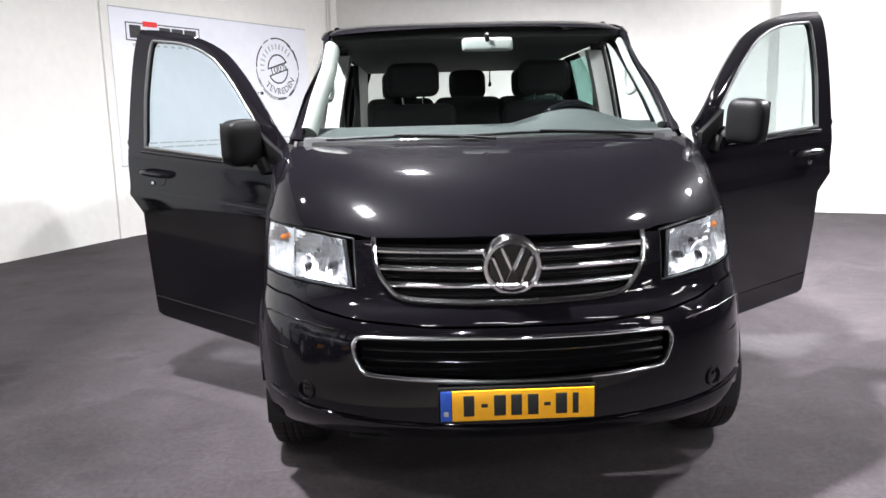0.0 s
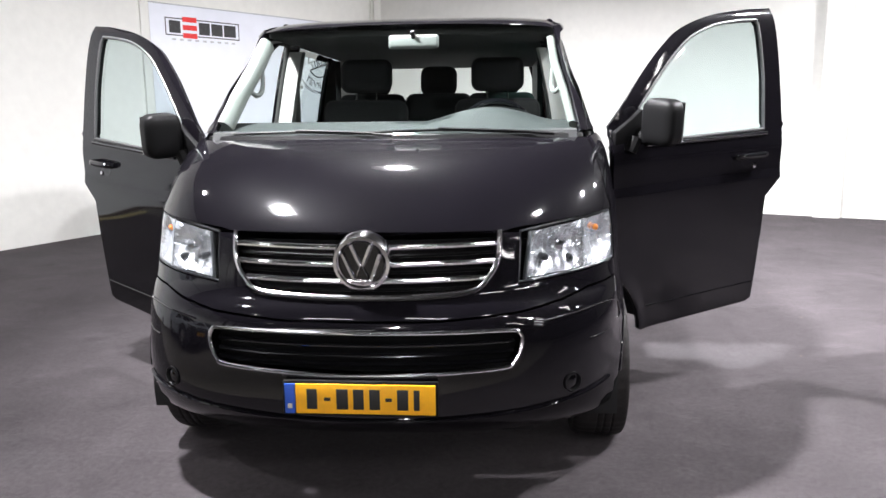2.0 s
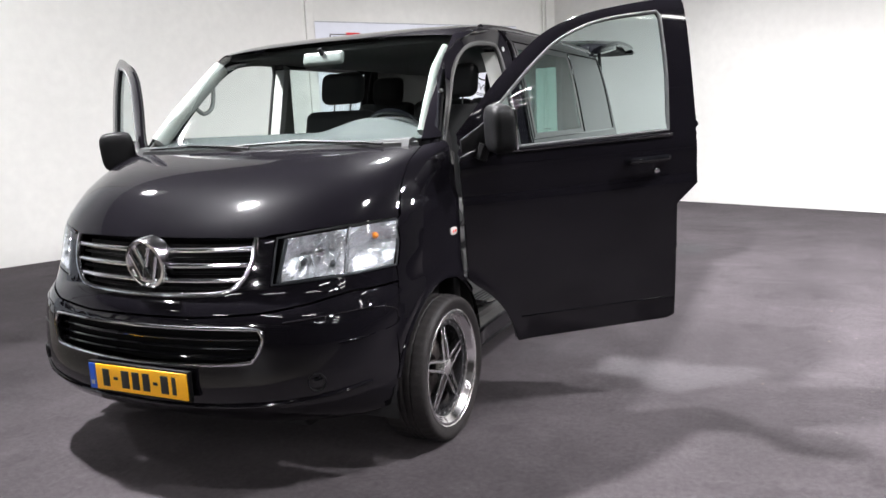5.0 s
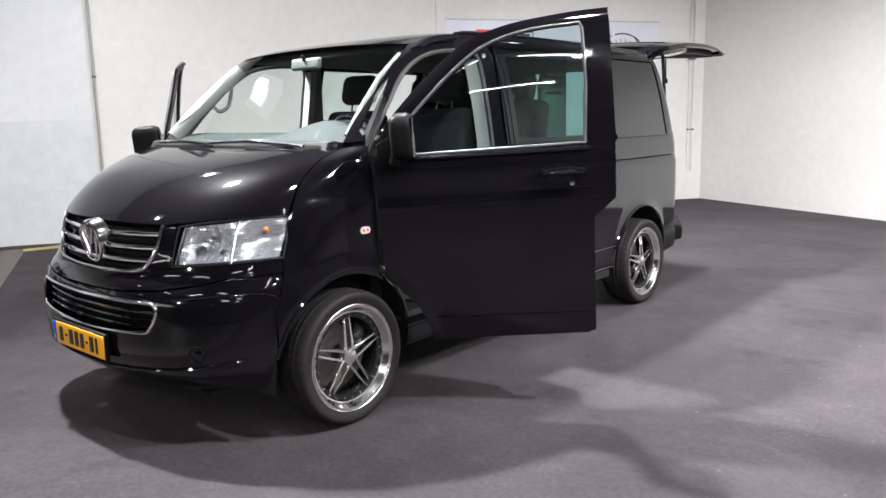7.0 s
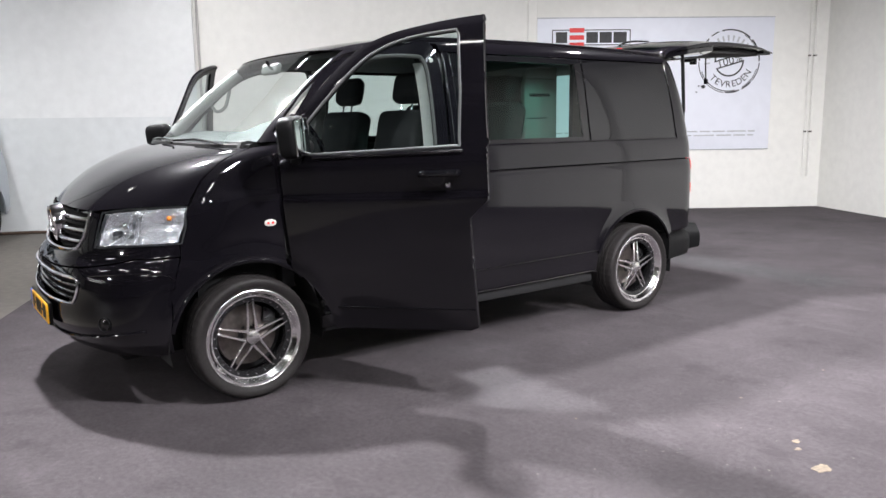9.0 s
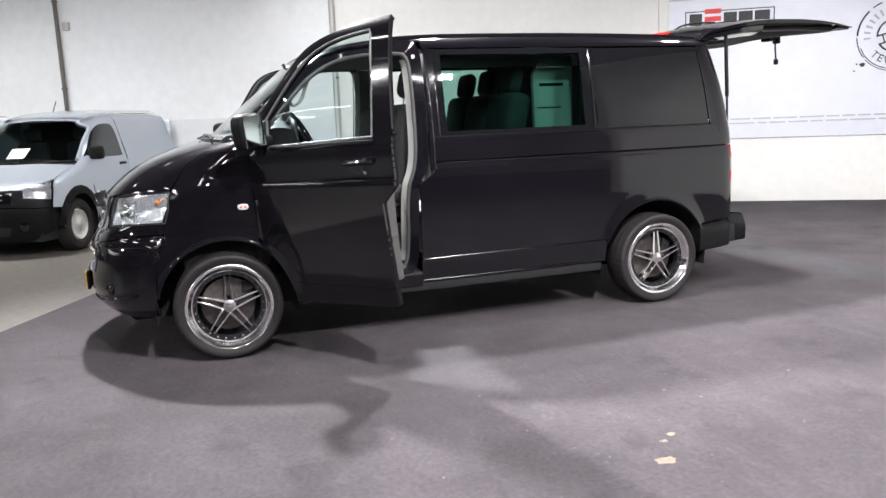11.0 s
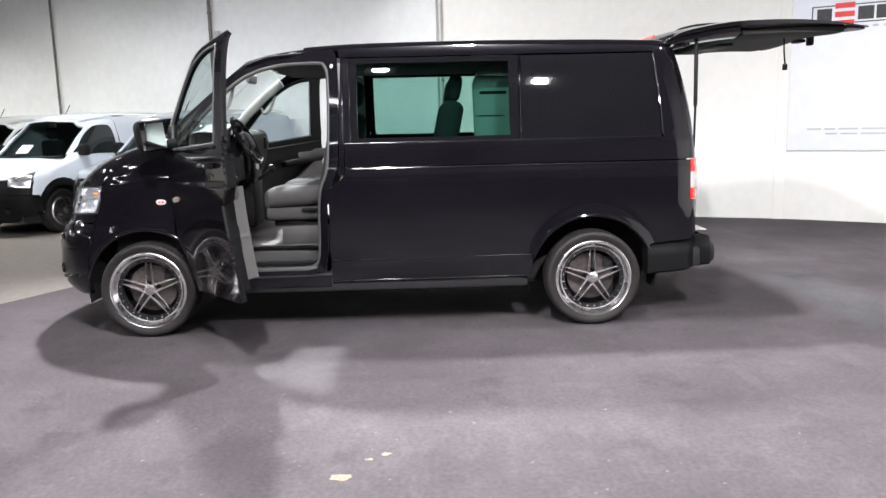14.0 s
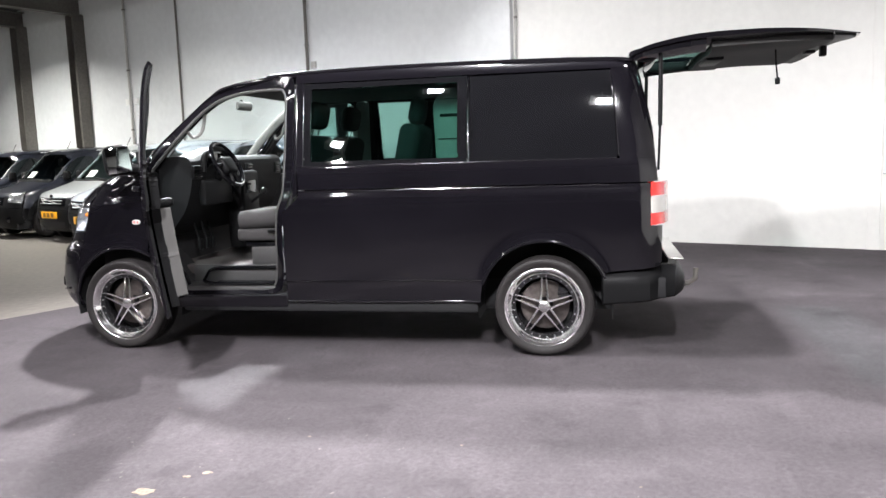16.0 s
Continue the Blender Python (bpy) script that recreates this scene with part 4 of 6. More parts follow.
def area(p):
    return sum(a[0] * b[1] - b[0] * a[1] for a, b in zip(p, p[1:] + p[:1]))


def cab_door(mir, angle, lean_in, lean_fore, slide, reach):
    s = -1 if mir else 1
    h = Vector((s * HINGE.x, HINGE.y, HINGE.z))
    lean = Vector((-s * math.sin(radians(lean_in)), -math.sin(radians(lean_fore)), math.cos(radians(lean_in)))).normalized()
    turn = Matrix.Translation(h + Vector((s * 0.040, 0.030, -0.035)) + Vector(slide)) @ Matrix.Rotation(radians(-s * angle), 4, lean) @ Matrix.Translation(-h)
    d = new("cab_door")
    d.parent = van
    kw = dict(parent=d, mirror=mir, f=door_skin)
    o = outline(ys_(DOOR_EDGE))
    i = outline(ys_(PANE))
    sheet("door_skin", keyhole(o, i), PAINT, rim=0.014, step=0.03 if mir else 0.018, **kw)
    grow = [(1.258, 1.278), (2.097, 1.286), (2.11, 1.55), (2.104, 1.812)] + spline([(2.092, 1.836), (1.90, 1.827), (1.755, 1.805), (1.61, 1.754), (1.49, 1.670), (1.37, 1.564), (1.258, 1.458)], 4)
    sheet("door_glass", outline(ys_(grow)), DOORGLASS, rim=0.0, inset=0.022, **kw).visible_shadow = True
    loop = [door_skin(*p) for p in outline(ys_(PANE))]
    loop = [Vector((s * (p.x - 0.004), p.y, p.z)) for p in loop]
    part("window_seal", tube(loop, 0.008, 8, closed=True), WINSEAL, d, "satin grey window seal")
    part("belt_strip", tube([Vector((s * (q.x + 0.002), q.y, q.z)) for q in (door_skin(uy(y, 1.278), 1.278) for y in np.linspace(1.30, 2.10, 14))], 0.010, 8), EDGE, d, "glossy belt strip")
    # inner lining
    low = [(1.16, 1.25), (1.16, 0.76), (1.25, 0.66), (1.34, 0.43), (2.03, 0.44), (2.06, 0.96), (2.13, 1.05), (2.14, 1.25)]
    sheet("door_lining", outline(ys_(low)), BLACK, rim=-0.05, inset=0.095, **kw)
    ring = keyhole(outline(ys_(DOOR_EDGE)), outline(ys_(PANE)))
    sheet("inner_frame", ring, BLACK, rim=-0.016, inset=0.031, **kw)
    sheet("door_pocket", outline(ys_([(1.42, 0.50), (2.035, 0.50), (2.05, 0.80), (2.075, 1.06), (1.98, 1.07), (1.75, 0.93), (1.5, 0.80)])), PALEPOCKET, rim=-0.065, inset=0.155, **kw)
    part("armrest", box((-0.05, 1.62, 1.045), (0.05, 2.02, 1.10), Matrix.Translation((s * 0.825, -0.05, 0)), 0.02, 3), BLACK, d)
    part("door_crease", tube([Vector((s * side_x(y, 0.492 + 0.004 * (y - 1.3)), y, 0.492 + 0.004 * (y - 1.3))) for y in np.linspace(1.345, 2.10, 12)], 0.0035, 6), GLOSSBLACK, d)
    # handle
    hx = side_x(1.98, 1.16)
    hp = [(s * (hx + 0.004), 1.88, 1.175), (s * (hx + 0.032), 1.905, 1.18), (s * (hx + 0.036), 1.98, 1.18), (s * (hx + 0.032), 2.055, 1.18), (s * (hx + 0.004), 2.075, 1.175)]
    part("door_handle", tube(spline(hp, 5), 0.0155, 10), GLOSSBLACK, d, "black pull handle")
    part("handle_bowl", lathe([(0.046, hx - 0.006), (0.046, hx + 0.0015), (0.040, hx + 0.0025), (0.024, hx - 0.001), (0.001, hx - 0.003)], 28, Matrix.Translation((0, 1.965, 1.150)) @ Matrix.Diagonal((s, 1, 0.8, 1))), GLOSSBLACK, d, "glossy grip recess")
    part("lock", lathe([(0.012, hx - 0.004), (0.012, hx + 0.006), (0.008, hx + 0.008)], 14, Matrix.Translation((0, 2.02, 1.12)) @ Matrix.Diagonal((s, 1, 1, 1))), CHROME, d)
    # mirror on its arm
    mx = side_x(1.25, 1.32)
    bmh = bmesh.new()
    bmesh.ops.create_cube(bmh, size=1)
    bmesh.ops.bevel(bmh, geom=bmh.edges[:], offset=0.34, segments=6, affect="EDGES", profile=0.6)
    mc = Matrix.Translation((s * (mx + reach), 1.270, 1.395)) @ Matrix.Rotation(radians(7 * s), 4, "Z")
    bmesh.ops.transform(bmh, verts=bmh.verts, matrix=mc @ Matrix.Diagonal((0.176, 0.105, 0.205, 1)))
    part("mirror_housing", bmh, BLACK, d, "black plastic mirror housing")
    part("mirror_arm", tube([(s * (mx - 0.02), 1.262, 1.322), (s * (mx + reach * 0.4), 1.264, 1.326), (s * (mx + reach), 1.270, 1.345)], 0.042, 12, flat=0.8), BLACK, d)
    part("mirror_foot", tube([(s * (mx + 0.02), 1.225, 1.32), (s * (mx + 0.012), 1.20, 1.255)], 0.030, 10), BLACK, d)
    part("mirror_glass", box((-0.075, 0.046, -0.088), (0.075, 0.056, 0.088), mc, 0.004), MIRROR, d, "mirror glass")
    part("mirror_base", prism([(1.118, 1.285), (1.268, 1.285), (1.268, 1.440), (1.20, 1.395), (1.118, 1.345)], "x", s * (mx - 0.04), s * (mx + 0.003), 0.004), BLACK, d)
    d.matrix_basis = turn
    return d


cab_door(False, 57.0, 5.6, 4.3, (0.012, -0.030, 0.0), 0.125)
cab_door(True, 55.0, 7.0, 2.8, (0.030, -0.046, -0.045), 0.085)

# ---- wheels ----
def wheel(x, y, s):
    w = new("wheel")
    w.parent = van
    w.matrix_basis = Matrix.Translation((x, y, AXZ)) @ Matrix.Rotation(0 if s > 0 else math.pi, 4, "Z")
    prof = spline([(0.248, 0.085), (0.262, 0.098), (0.29, 0.108), (0.315, 0.104), (0.328, 0.088), (0.334, 0.06), (0.3345, 0.052), (0.328, 0.046), (0.3345, 0.040), (0.335, 0.022), (0.328, 0.014), (0.335, 0.006), (0.335, -0.006), (0.328, -0.014), (0.335, -0.022), (0.334, -0.06), (0.326, -0.09), (0.30, -0.108), (0.25, -0.09), (0.235, 0.0)], 4, True)
    prof = [(r_ if r_ < 0.30 else 0.30 + (r_ - 0.30) * 0.66, x_) for r_, x_ in prof]
    tb = lathe(prof, 144, closed=True)
    for v in tb.verts:
        r_ = math.hypot(v.co.y, v.co.z)
        if r_ > 0.306 and round(math.atan2(v.co.z, v.co.y) / (2 * math.pi / 144)) % 3 == 0:
            v.co.y *= (r_ - 0.003) / r_
            v.co.z *= (r_ - 0.003) / r_
    part("tyre", tb, RUBBER, w, "low-profile tyre with cut tread")
    part("rim", lathe([(0.256, 0.088), (0.252, 0.098), (0.240, 0.096), (0.226, 0.078), (0.217, 0.068), (0.236, 0.062)], 72, closed=True), SPOKE, w, "polished rim lip")
    part("rim_edge", lathe([(0.2585, 0.090), (0.2580, 0.0995), (0.2545, 0.1015), (0.2515, 0.0985)], 72, closed=True), ALLOY, w, "bright outer rim edge")
    part("rim_step", lathe([(0.2180, 0.067), (0.2170, 0.0715), (0.2140, 0.0705), (0.2135, 0.064)], 72, closed=True), ALLOY, w, "bright inner rim step")
    part("rim_well", lathe([(0.219, 0.063), (0.188, 0.057), (0.184, 0.03), (0.216, -0.09), (0.245, -0.095), (0.243, 0.066)], 72, closed=True), DARKALLOY, w, "black inner rim")
    part("barrel", lathe([(0.214, -0.02), (0.214, 0.024), (0.200, 0.028), (0.196, 0.02), (0.196, -0.02)], 60, closed=True), DARKALLOY, w)
    for k in range(5):
        bm = bmesh.new()
        for sd in (-1, 1):
            poly = [(0.030, sd * 0.015), (0.209, sd * 0.0085), (0.209, sd * 0.0190), (0.036, sd * 0.032)]
            rot = Matrix.Rotation(radians(72 * k + 90), 4, "X")
            vsx = []
            for (r, o), hgt in zip(poly, (0.070, 0.056, 0.056, 0.070)):
                vsx.append((r, o, hgt))
            top = [bm.verts.new(rot @ Vector((h, r, o))) for r, o, h in vsx]
            bot = [bm.verts.new(rot @ Vector((h - 0.035, r, o * 1.0))) for r, o, h in vsx]
            bm.faces.new(top)
            bm.faces.new(bot[::-1])
            for i in range(4):
                j = (i + 1) % 4
                bm.faces.new((top[i], bot[i], bot[j], top[j]))
        bmesh.ops.recalc_face_normals(bm, faces=bm.faces)
        bmesh.ops.bevel(bm, geom=bm.edges[:], offset=0.003, segments=1, affect="EDGES")
        part("spoke", bm, SPOKE, w)
    part("hub_cap", lathe([(0.036, 0.03), (0.040, 0.062), (0.036, 0.074), (0.022, 0.080), (0.001, 0.082)], 24), ALLOY, w)
    part("caliper", prism([(0.08, 0.06), (0.15, 0.05), (0.16, 0.12), (0.09, 0.14)], "x", -0.035, 0.012, 0.008), DARKALLOY, w)
    part("brake_disc", lathe([(0.05, -0.01), (0.16, -0.01), (0.16, -0.03), (0.05, -0.03)], 40, closed=True), DISC, w, "rusty brake disc")
    part("wheel_back", lathe([(0.05, -0.07), (0.225, -0.07), (0.225, -0.08), (0.05, -0.08)], 40), DARK, w)
    bm = bmesh.new()
    for k in range(25):
        a = 2 * math.pi * k / 25
        bmesh.ops.create_icosphere(bm, subdivisions=1, radius=0.0068, matrix=Matrix.Translation((0.060, 0.2015 * math.cos(a), 0.2015 * math.sin(a))))
    tagged(part("rivets", bm, CHROME, w), kind="stuff")


for wy in (AXF, AXR):
    wheel(0.888, wy, 1)
    wheel(-0.845, wy, -1)

# ---- nose details ----
def front_curve(pts, out=0.0, per=6):
    r = []
    for x, z in spline(pts, per):
        p = skin(ux(x, z), z)
        n = way_out(skin, ux(x, z), z)
        if n.y > 0:
            n = -n
        r.append(p + n * out)
    return r


gr = [(-a, b) for a, b in GRILLE] + [(a, b) for a, b in GRILLE[::-1][1:]]
part("grille_surround", tube(front_curve(gr, 0.002), 0.010, 8), CHROME, van, "chrome grille surround")
sheet("grille_mesh", outline(xs_([(-0.47, 0.99), (0.47, 0.99), (0.463, 0.90), (0.43, 0.84), (0.37, 0.795), (0, 0.777), (-0.37, 0.795), (-0.43, 0.84), (-0.463, 0.90)])), VOID, van, rim=0.0, inset=0.05)
for gz, gx in ((0.952, 0.468), (0.893, 0.462), (0.836, 0.43)):
    part("grille_bar", tube(front_curve([(-gx, gz), (-0.2, gz - 0.006), (0, gz - 0.008), (0.2, gz - 0.006), (gx, gz)], -0.008), 0.0105, 8, flat=1.0), CHROME, van, "chrome grille bar")
    part("grille_slat", tube(front_curve([(-gx, gz - 0.028), (0, gz - 0.036), (gx, gz - 0.028)], -0.030), 0.007, 6), BLACK, van)
lg = [(a, b) for a, b in LG] + [(-a, b) for a, b in LG[::-1][1:-1]]
ring = [skin(ux(x, z), z) for x, z in spline(lg, 4, True)]
part("lower_grille_surround", tube([p + Vector((0, -0.003, 0)) for p in ring], 0.0075, 8, closed=True), CHROME, van, "chrome lower grille surround")
sheet("lower_grille_mesh", outline(xs_([(-0.54, 0.66), (0.54, 0.66), (0.551, 0.63), (0.543, 0.59), (0.52, 0.556), (0.485, 0.54), (0, 0.517), (-0.485, 0.54), (-0.52, 0.556), (-0.543, 0.59), (-0.551, 0.63)])), VOID, van, rim=0.0, inset=0.05)
for gz in (0.625, 0.59, 0.557):
    part("lower_grille_bar", tube(front_curve([(-0.53, gz), (0, gz - 0.008), (0.53, gz)], -0.026), 0.009, 8), GLOSSBLACK, van)

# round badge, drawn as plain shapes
bc = Vector((0, 0.165, 0.893))
bt = Matrix.Translation(bc) @ Matrix.Rotation(radians(8), 4, "X") @ Matrix.Rotation(radians(-90), 4, "Z")
part("badge", lathe([(0.104, -0.05), (0.104, 0.0), (0.098, 0.014), (0.088, 0.016), (0.080, 0.008), (0.076, 0.0), (0.001, -0.002)], 48, bt), CHROME, van, "round chrome badge")
part("badge_field", lathe([(0.077, 0.002), (0.077, 0.004), (0.001, 0.005)], 40, bt), GLOSSBLACK, van)
bm = bmesh.new()
for pts in ([(-0.036, 0.068), (-0.004, -0.006), (0.004, -0.006), (0.036, 0.068)], [(-0.066, 0.036), (-0.028, -0.062), (0.0, 0.0), (0.028, -0.062), (0.066, 0.036)]):
    tube([bt @ Vector((0.008, -a, b)) for a, b in pts], 0.0085, 6, bm, flat=1.0)
part("badge_mark", bm, CHROME, van, "plain chrome strokes")

# number plate with plain bars
pz, py = 0.442, 0.052
pl = new("number_plate")
pl.parent = van
part("plate_back", box((-0.268, py, pz - 0.062), (0.268, py + 0.02, pz + 0.062), bev=0.004), BLACK, pl)
part("plate_face", box((-0.222, py - 0.006, pz - 0.053), (0.260, py + 0.001, pz + 0.053), bev=0.002), PLATE, pl, "yellow reflective face")
part("plate_band", box((-0.260, py - 0.006, pz - 0.053), (-0.224, py + 0.001, pz + 0.053), bev=0.002), PLATEBLUE, pl, "blue band")
for bx, bw in ((-0.165, 0.036), (-0.112, 0.022), (-0.060, 0.040), (-0.004, 0.036), (0.052, 0.036), (0.100, 0.022), (0.148, 0.038), (0.196, 0.020)):
    hh = 0.036 if bw > 0.03 or bx > 0.18 else 0.006
    part("bar", box((bx - bw / 2, py - 0.0085, pz - hh), (bx + bw / 2, py - 0.005, pz + hh), bev=0.001), INK, pl)
part("bar", box((-0.250, py - 0.0085, pz - 0.034), (-0.234, py - 0.005, pz - 0.018)), WHITELENS, pl)

# headlamps
for mir in (False, True):
    s = -1 if mir else 1
    lamp = new("headlamp")
    lamp.parent = van
    sheet("lens", outline(HLAMP), LENS, lamp, "clear headlamp lens", mirror=mir, rim=0.0, inset=0.002)

    def bowl(name, label_, x0, x1, deep, flutes, material):
        """A hollow reflector cell between two upright edges, with fluted facets."""
        bm = bmesh.new()
        cols, lines = flutes * 2, 12
        grid = []
        for a_ in range(cols + 1):
            u_ = a_ / cols
            x_ = x0 + (x1 - x0) * u_
            v_ = (x_ - 0.552) / 0.36
            zb, zt = 0.822 + 0.030 * min(1.0, v_), 0.978 + 0.038 * min(1.0, v_ * 1.2)
            col_ = []
            for b_ in range(lines + 1):
                w_ = b_ / lines
                z_ = zb + (zt - zb) * w_
                q = skin(ux(x_, z_), z_)
                r2 = min(1.0, (2 * u_ - 1) ** 2 * 0.9 + (2 * w_ - 1) ** 2 * 0.9)
                rip = 0.004 * (a_ % 2) * (1 if 0 < b_ < lines else 0)
                col_.append(bm.verts.new((s * (q.x - 0.30 * deep * (1 - r2)), q.y + 0.012 + deep * (1 - r2) + rip, z_)))
            grid.append(col_)
        for a_ in range(cols):
            for b_ in range(lines):
                bm.faces.new((grid[a_][b_], grid[a_ + 1][b_], grid[a_ + 1][b_ + 1], grid[a_][b_ + 1]))
        part(name, bm, material, lamp, label_, smooth=False)

    bowl("reflector", "fluted main reflector", 0.575, 0.775, 0.060, 7, FACET)
    bowl("indicator_reflector", "smooth silver indicator reflector", 0.785, 0.903, 0.045, 4, REFLECTOR)
    edge = [skin(*q) for q in outline(HLAMP, fine=0.04)]
    part("bezel", tube([Vector((s * (q.x - 0.004), q.y + 0.010, q.z)) for q in edge], 0.0045, 8, closed=True), BEZEL, lamp, "satin silver lamp bezel")
    part("divider", tube([Vector((s * q.x, q.y + 0.014, q.z)) for q in (skin(ux(0.780, z_), z_) for z_ in np.linspace(0.835, 1.010, 8))], 0.005, 8), REFLECTOR, lamp)
    part("inner_bezel", tube([Vector((s * q.x, q.y + 0.012, q.z)) for q in (skin(ux(0.563 + 0.004 * k_, z_), z_) for k_, z_ in enumerate(np.linspace(0.820, 0.980, 6)))], 0.008, 8), BEZEL, lamp)
    for cx, cz, rr, mt in ((0.690, 0.925, 0.022, CHROME), (0.640, 0.885, 0.014, BEZEL), (0.735, 0.875, 0.012, BEZEL)):
        cy = front_y(cx, cz) + 0.036
        mm = Matrix.Translation((s * (cx - 0.006), cy, cz)) @ Matrix.Rotation(radians(-90 + s * 25), 4, "Z")
        part("bulb_cap", lathe([(rr, -0.030), (rr, 0.004), (rr * 0.8, 0.012), (rr * 0.3, 0.016)], 16, mm), mt, lamp)
    mm = Matrix.Translation((s * 0.838, front_y(0.852, 0.965) + 0.044, 0.965)) @ Matrix.Rotation(radians(-90 + s * 30), 4, "Z")
    part("indicator_bulb", lathe([(0.004, -0.022), (0.011, -0.013), (0.012, 0.003), (0.007, 0.011), (0.002, 0.014)], 16, mm), AMBER, lamp, "amber indicator bulb")
    # fog lamp and lower lip
    fx, fz = 0.735, 0.455
    fy = front_y(fx, fz)
    mm = Matrix.Translation((s * fx, fy - 0.004, fz)) @ Matrix.Rotation(radians(-90 + s * 32), 4, "Z")
    part("fog_lamp", lathe([(0.036, -0.02), (0.036, 0.001), (0.033, 0.002), (0.028, -0.010), (0.001, -0.016)], 28, mm), BLACK, van, "recessed fog lamp")
    part("fog_lens", lathe([(0.024, -0.012), (0.024, -0.006), (0.014, -0.002), (0.001, 0.0)], 24, mm), GLOSSBLACK, van, "dark fog lamp lens")
    rp = [skin(uy(y, z), z) for y, z in [(1.02, 0.914)]][0]
    rpb = prism(spline([(0.986, 0.914), (0.994, 0.928), (1.018, 0.932), (1.043, 0.928), (1.051, 0.914), (1.043, 0.900), (1.018, 0.896), (0.994, 0.900)], 3, True), "x", s * rp.x - 0.008, s * rp.x + 0.006, 0.003)
    part("side_repeater", rpb, WHITELENS, van, "clear side repeater")
    for ya_, yb_ in ((1.000, 1.012), (1.025, 1.037)):
        part("repeater_mark", box((s * (rp.x + 0.005) - 0.003, ya_, 0.908), (s * (rp.x + 0.005) + 0.003, yb_, 0.920), bev=0.002), REDLENS, van)
    # tail lamp
    tl = new("tail_lamp")
    tl.parent = van
    for za, zb, mt, lb in ((0.84, 0.914, REDLENS, "red lens"), (0.918, 1.02, WHITELENS, "clear lens"), (1.024, 1.108, REDLENS, "red lens")):
        sheet("tail_lens", outline(ys_([(4.568, za), (4.69, za), (4.69, zb), (4.568, zb)])), mt, tl, lb, mirror=mir, inset=-0.004)
# black rear bumper: flat-bottomed, with chamfered corners and a sloping upper ledge
bm = bmesh.new()
trace_ = [(side_x(y, 0.47) + 0.014, y, z) for y, z in ((4.272, 0.333), (4.36, 0.339), (4.46, 0.345), (4.56, 0.350), (4.64, 0.356))] + [(0.915, 4.715, 0.385), (0.85, 4.765, 0.400), (0.74, 4.79, 0.404), (0.4, 4.805, 0.405), (0.0, 4.81, 0.405)]
trace_ += [(-x, y, z) for x, y, z in trace_[-2::-1]]
rows_ = []
for i, (x, y, z) in enumerate(trace_):
    fore, aft = Vector(trace_[max(i - 1, 0)]), Vector(trace_[min(i + 1, len(trace_) - 1)])
    out_ = Vector((aft.y - fore.y, fore.x - aft.x, 0)).normalized()
    loop = [(-0.10, z + 0.01), (-0.012, z), (0.0, z + 0.012), (0.004, 0.46), (0.0, 0.500), (-0.012, 0.520), (-0.055, 0.548 + 0.03 * (y - 4.27) / 0.5), (-0.10, 0.552 + 0.03 * (y - 4.27) / 0.5)]
    rows_.append([bm.verts.new(Vector((x, y, 0)) + out_ * o_ + Vector((0, 0, z_))) for o_, z_ in loop])
for ra, rb in zip(rows_, rows_[1:]):
    for k in range(len(ra)):
        bm.faces.new((ra[k], ra[(k + 1) % len(ra)], rb[(k + 1) % len(ra)], rb[k]))
bm.faces.new(rows_[0])
bm.faces.new(rows_[-1][::-1])
bmesh.ops.recalc_face_normals(bm, faces=bm.faces)
part("rear_bumper", bm, BLACK, van, "black plastic rear bumper")
part("bumper_step", box((-0.6, 4.70, 0.572), (0.6, 4.80, 0.585), bev=0.004), ALLOY, van, "bright loading-edge strip")
part("bumper_lip", tube(front_curve([(-0.88, 0.425), (-0.72, 0.392), (-0.5, 0.366), (-0.25, 0.350), (0, 0.345), (0.25, 0.350), (0.5, 0.366), (0.72, 0.392), (0.88, 0.425)], 0.002), 0.008, 8), PAINT, van)

# underbody, wheel wells and cabin floor
part("underbody", prism([(0.30, 0.26), (0.34, 0.22), (4.2, 0.26), (4.6, 0.40), (4.6, 0.45), (0.30, 0.42)], "x", -0.60, 0.60), DARK, van)
part("sill_box", box((-0.93, 1.32, 0.27), (0.93, 3.46, 0.40), bev=0.02), DARK, van)
part("rear_floor_pan", box((-0.86, 4.32, 0.36), (0.86, 4.68, 0.50), bev=0.02), DARK, van)
part("cab_floor", box((-0.70, 1.05, 0.50), (0.70, 2.25, 0.565), bev=0.01), FLOORMAT, van, "worn brown-grey cab floor mat")
for s in (-1, 1):
    part("step_well", box((s * 0.80 - 0.11, 1.30, 0.40), (s * 0.80 + 0.11, 2.08, 0.445), bev=0.01), TRIM, van)
    part("step_riser", box((s * 0.70 - 0.012, 1.30, 0.43), (s * 0.70 + 0.012, 2.12, 0.57), bev=0.006), TRIM, van)
    rim_ = spline([(s * 0.895, 1.50, 0.470), (s * 0.905, 1.75, 0.462), (s * 0.895, 2.00, 0.470), (s * 0.82, 2.045, 0.50), (s * 0.735, 2.02, 0.545), (s * 0.725, 1.75, 0.552), (s * 0.735, 1.48, 0.545), (s * 0.82, 1.455, 0.50)], 5, True)
    part("step_tray_rim", tube(rim_, 0.011, 8, closed=True), GLOSSBLACK, van, "glossy rim of the entry step")
    part("step_tread", box((s * 0.81 - 0.07, 1.50, 0.446), (s * 0.81 + 0.07, 2.00, 0.456), bev=0.004), TRIM, van, "ribbed grey step tread")
    for k in range(5):
        part("tread_rib", tube([(s * (0.76 + 0.025 * k), 1.52, 0.457), (s * (0.76 + 0.025 * k), 1.98, 0.457)], 0.004, 6), BLACK, van)
part("load_floor", box((-0.88, 2.25, 0.42), (0.88, 3.42, 0.50), bev=0.01), FABRIC, van)
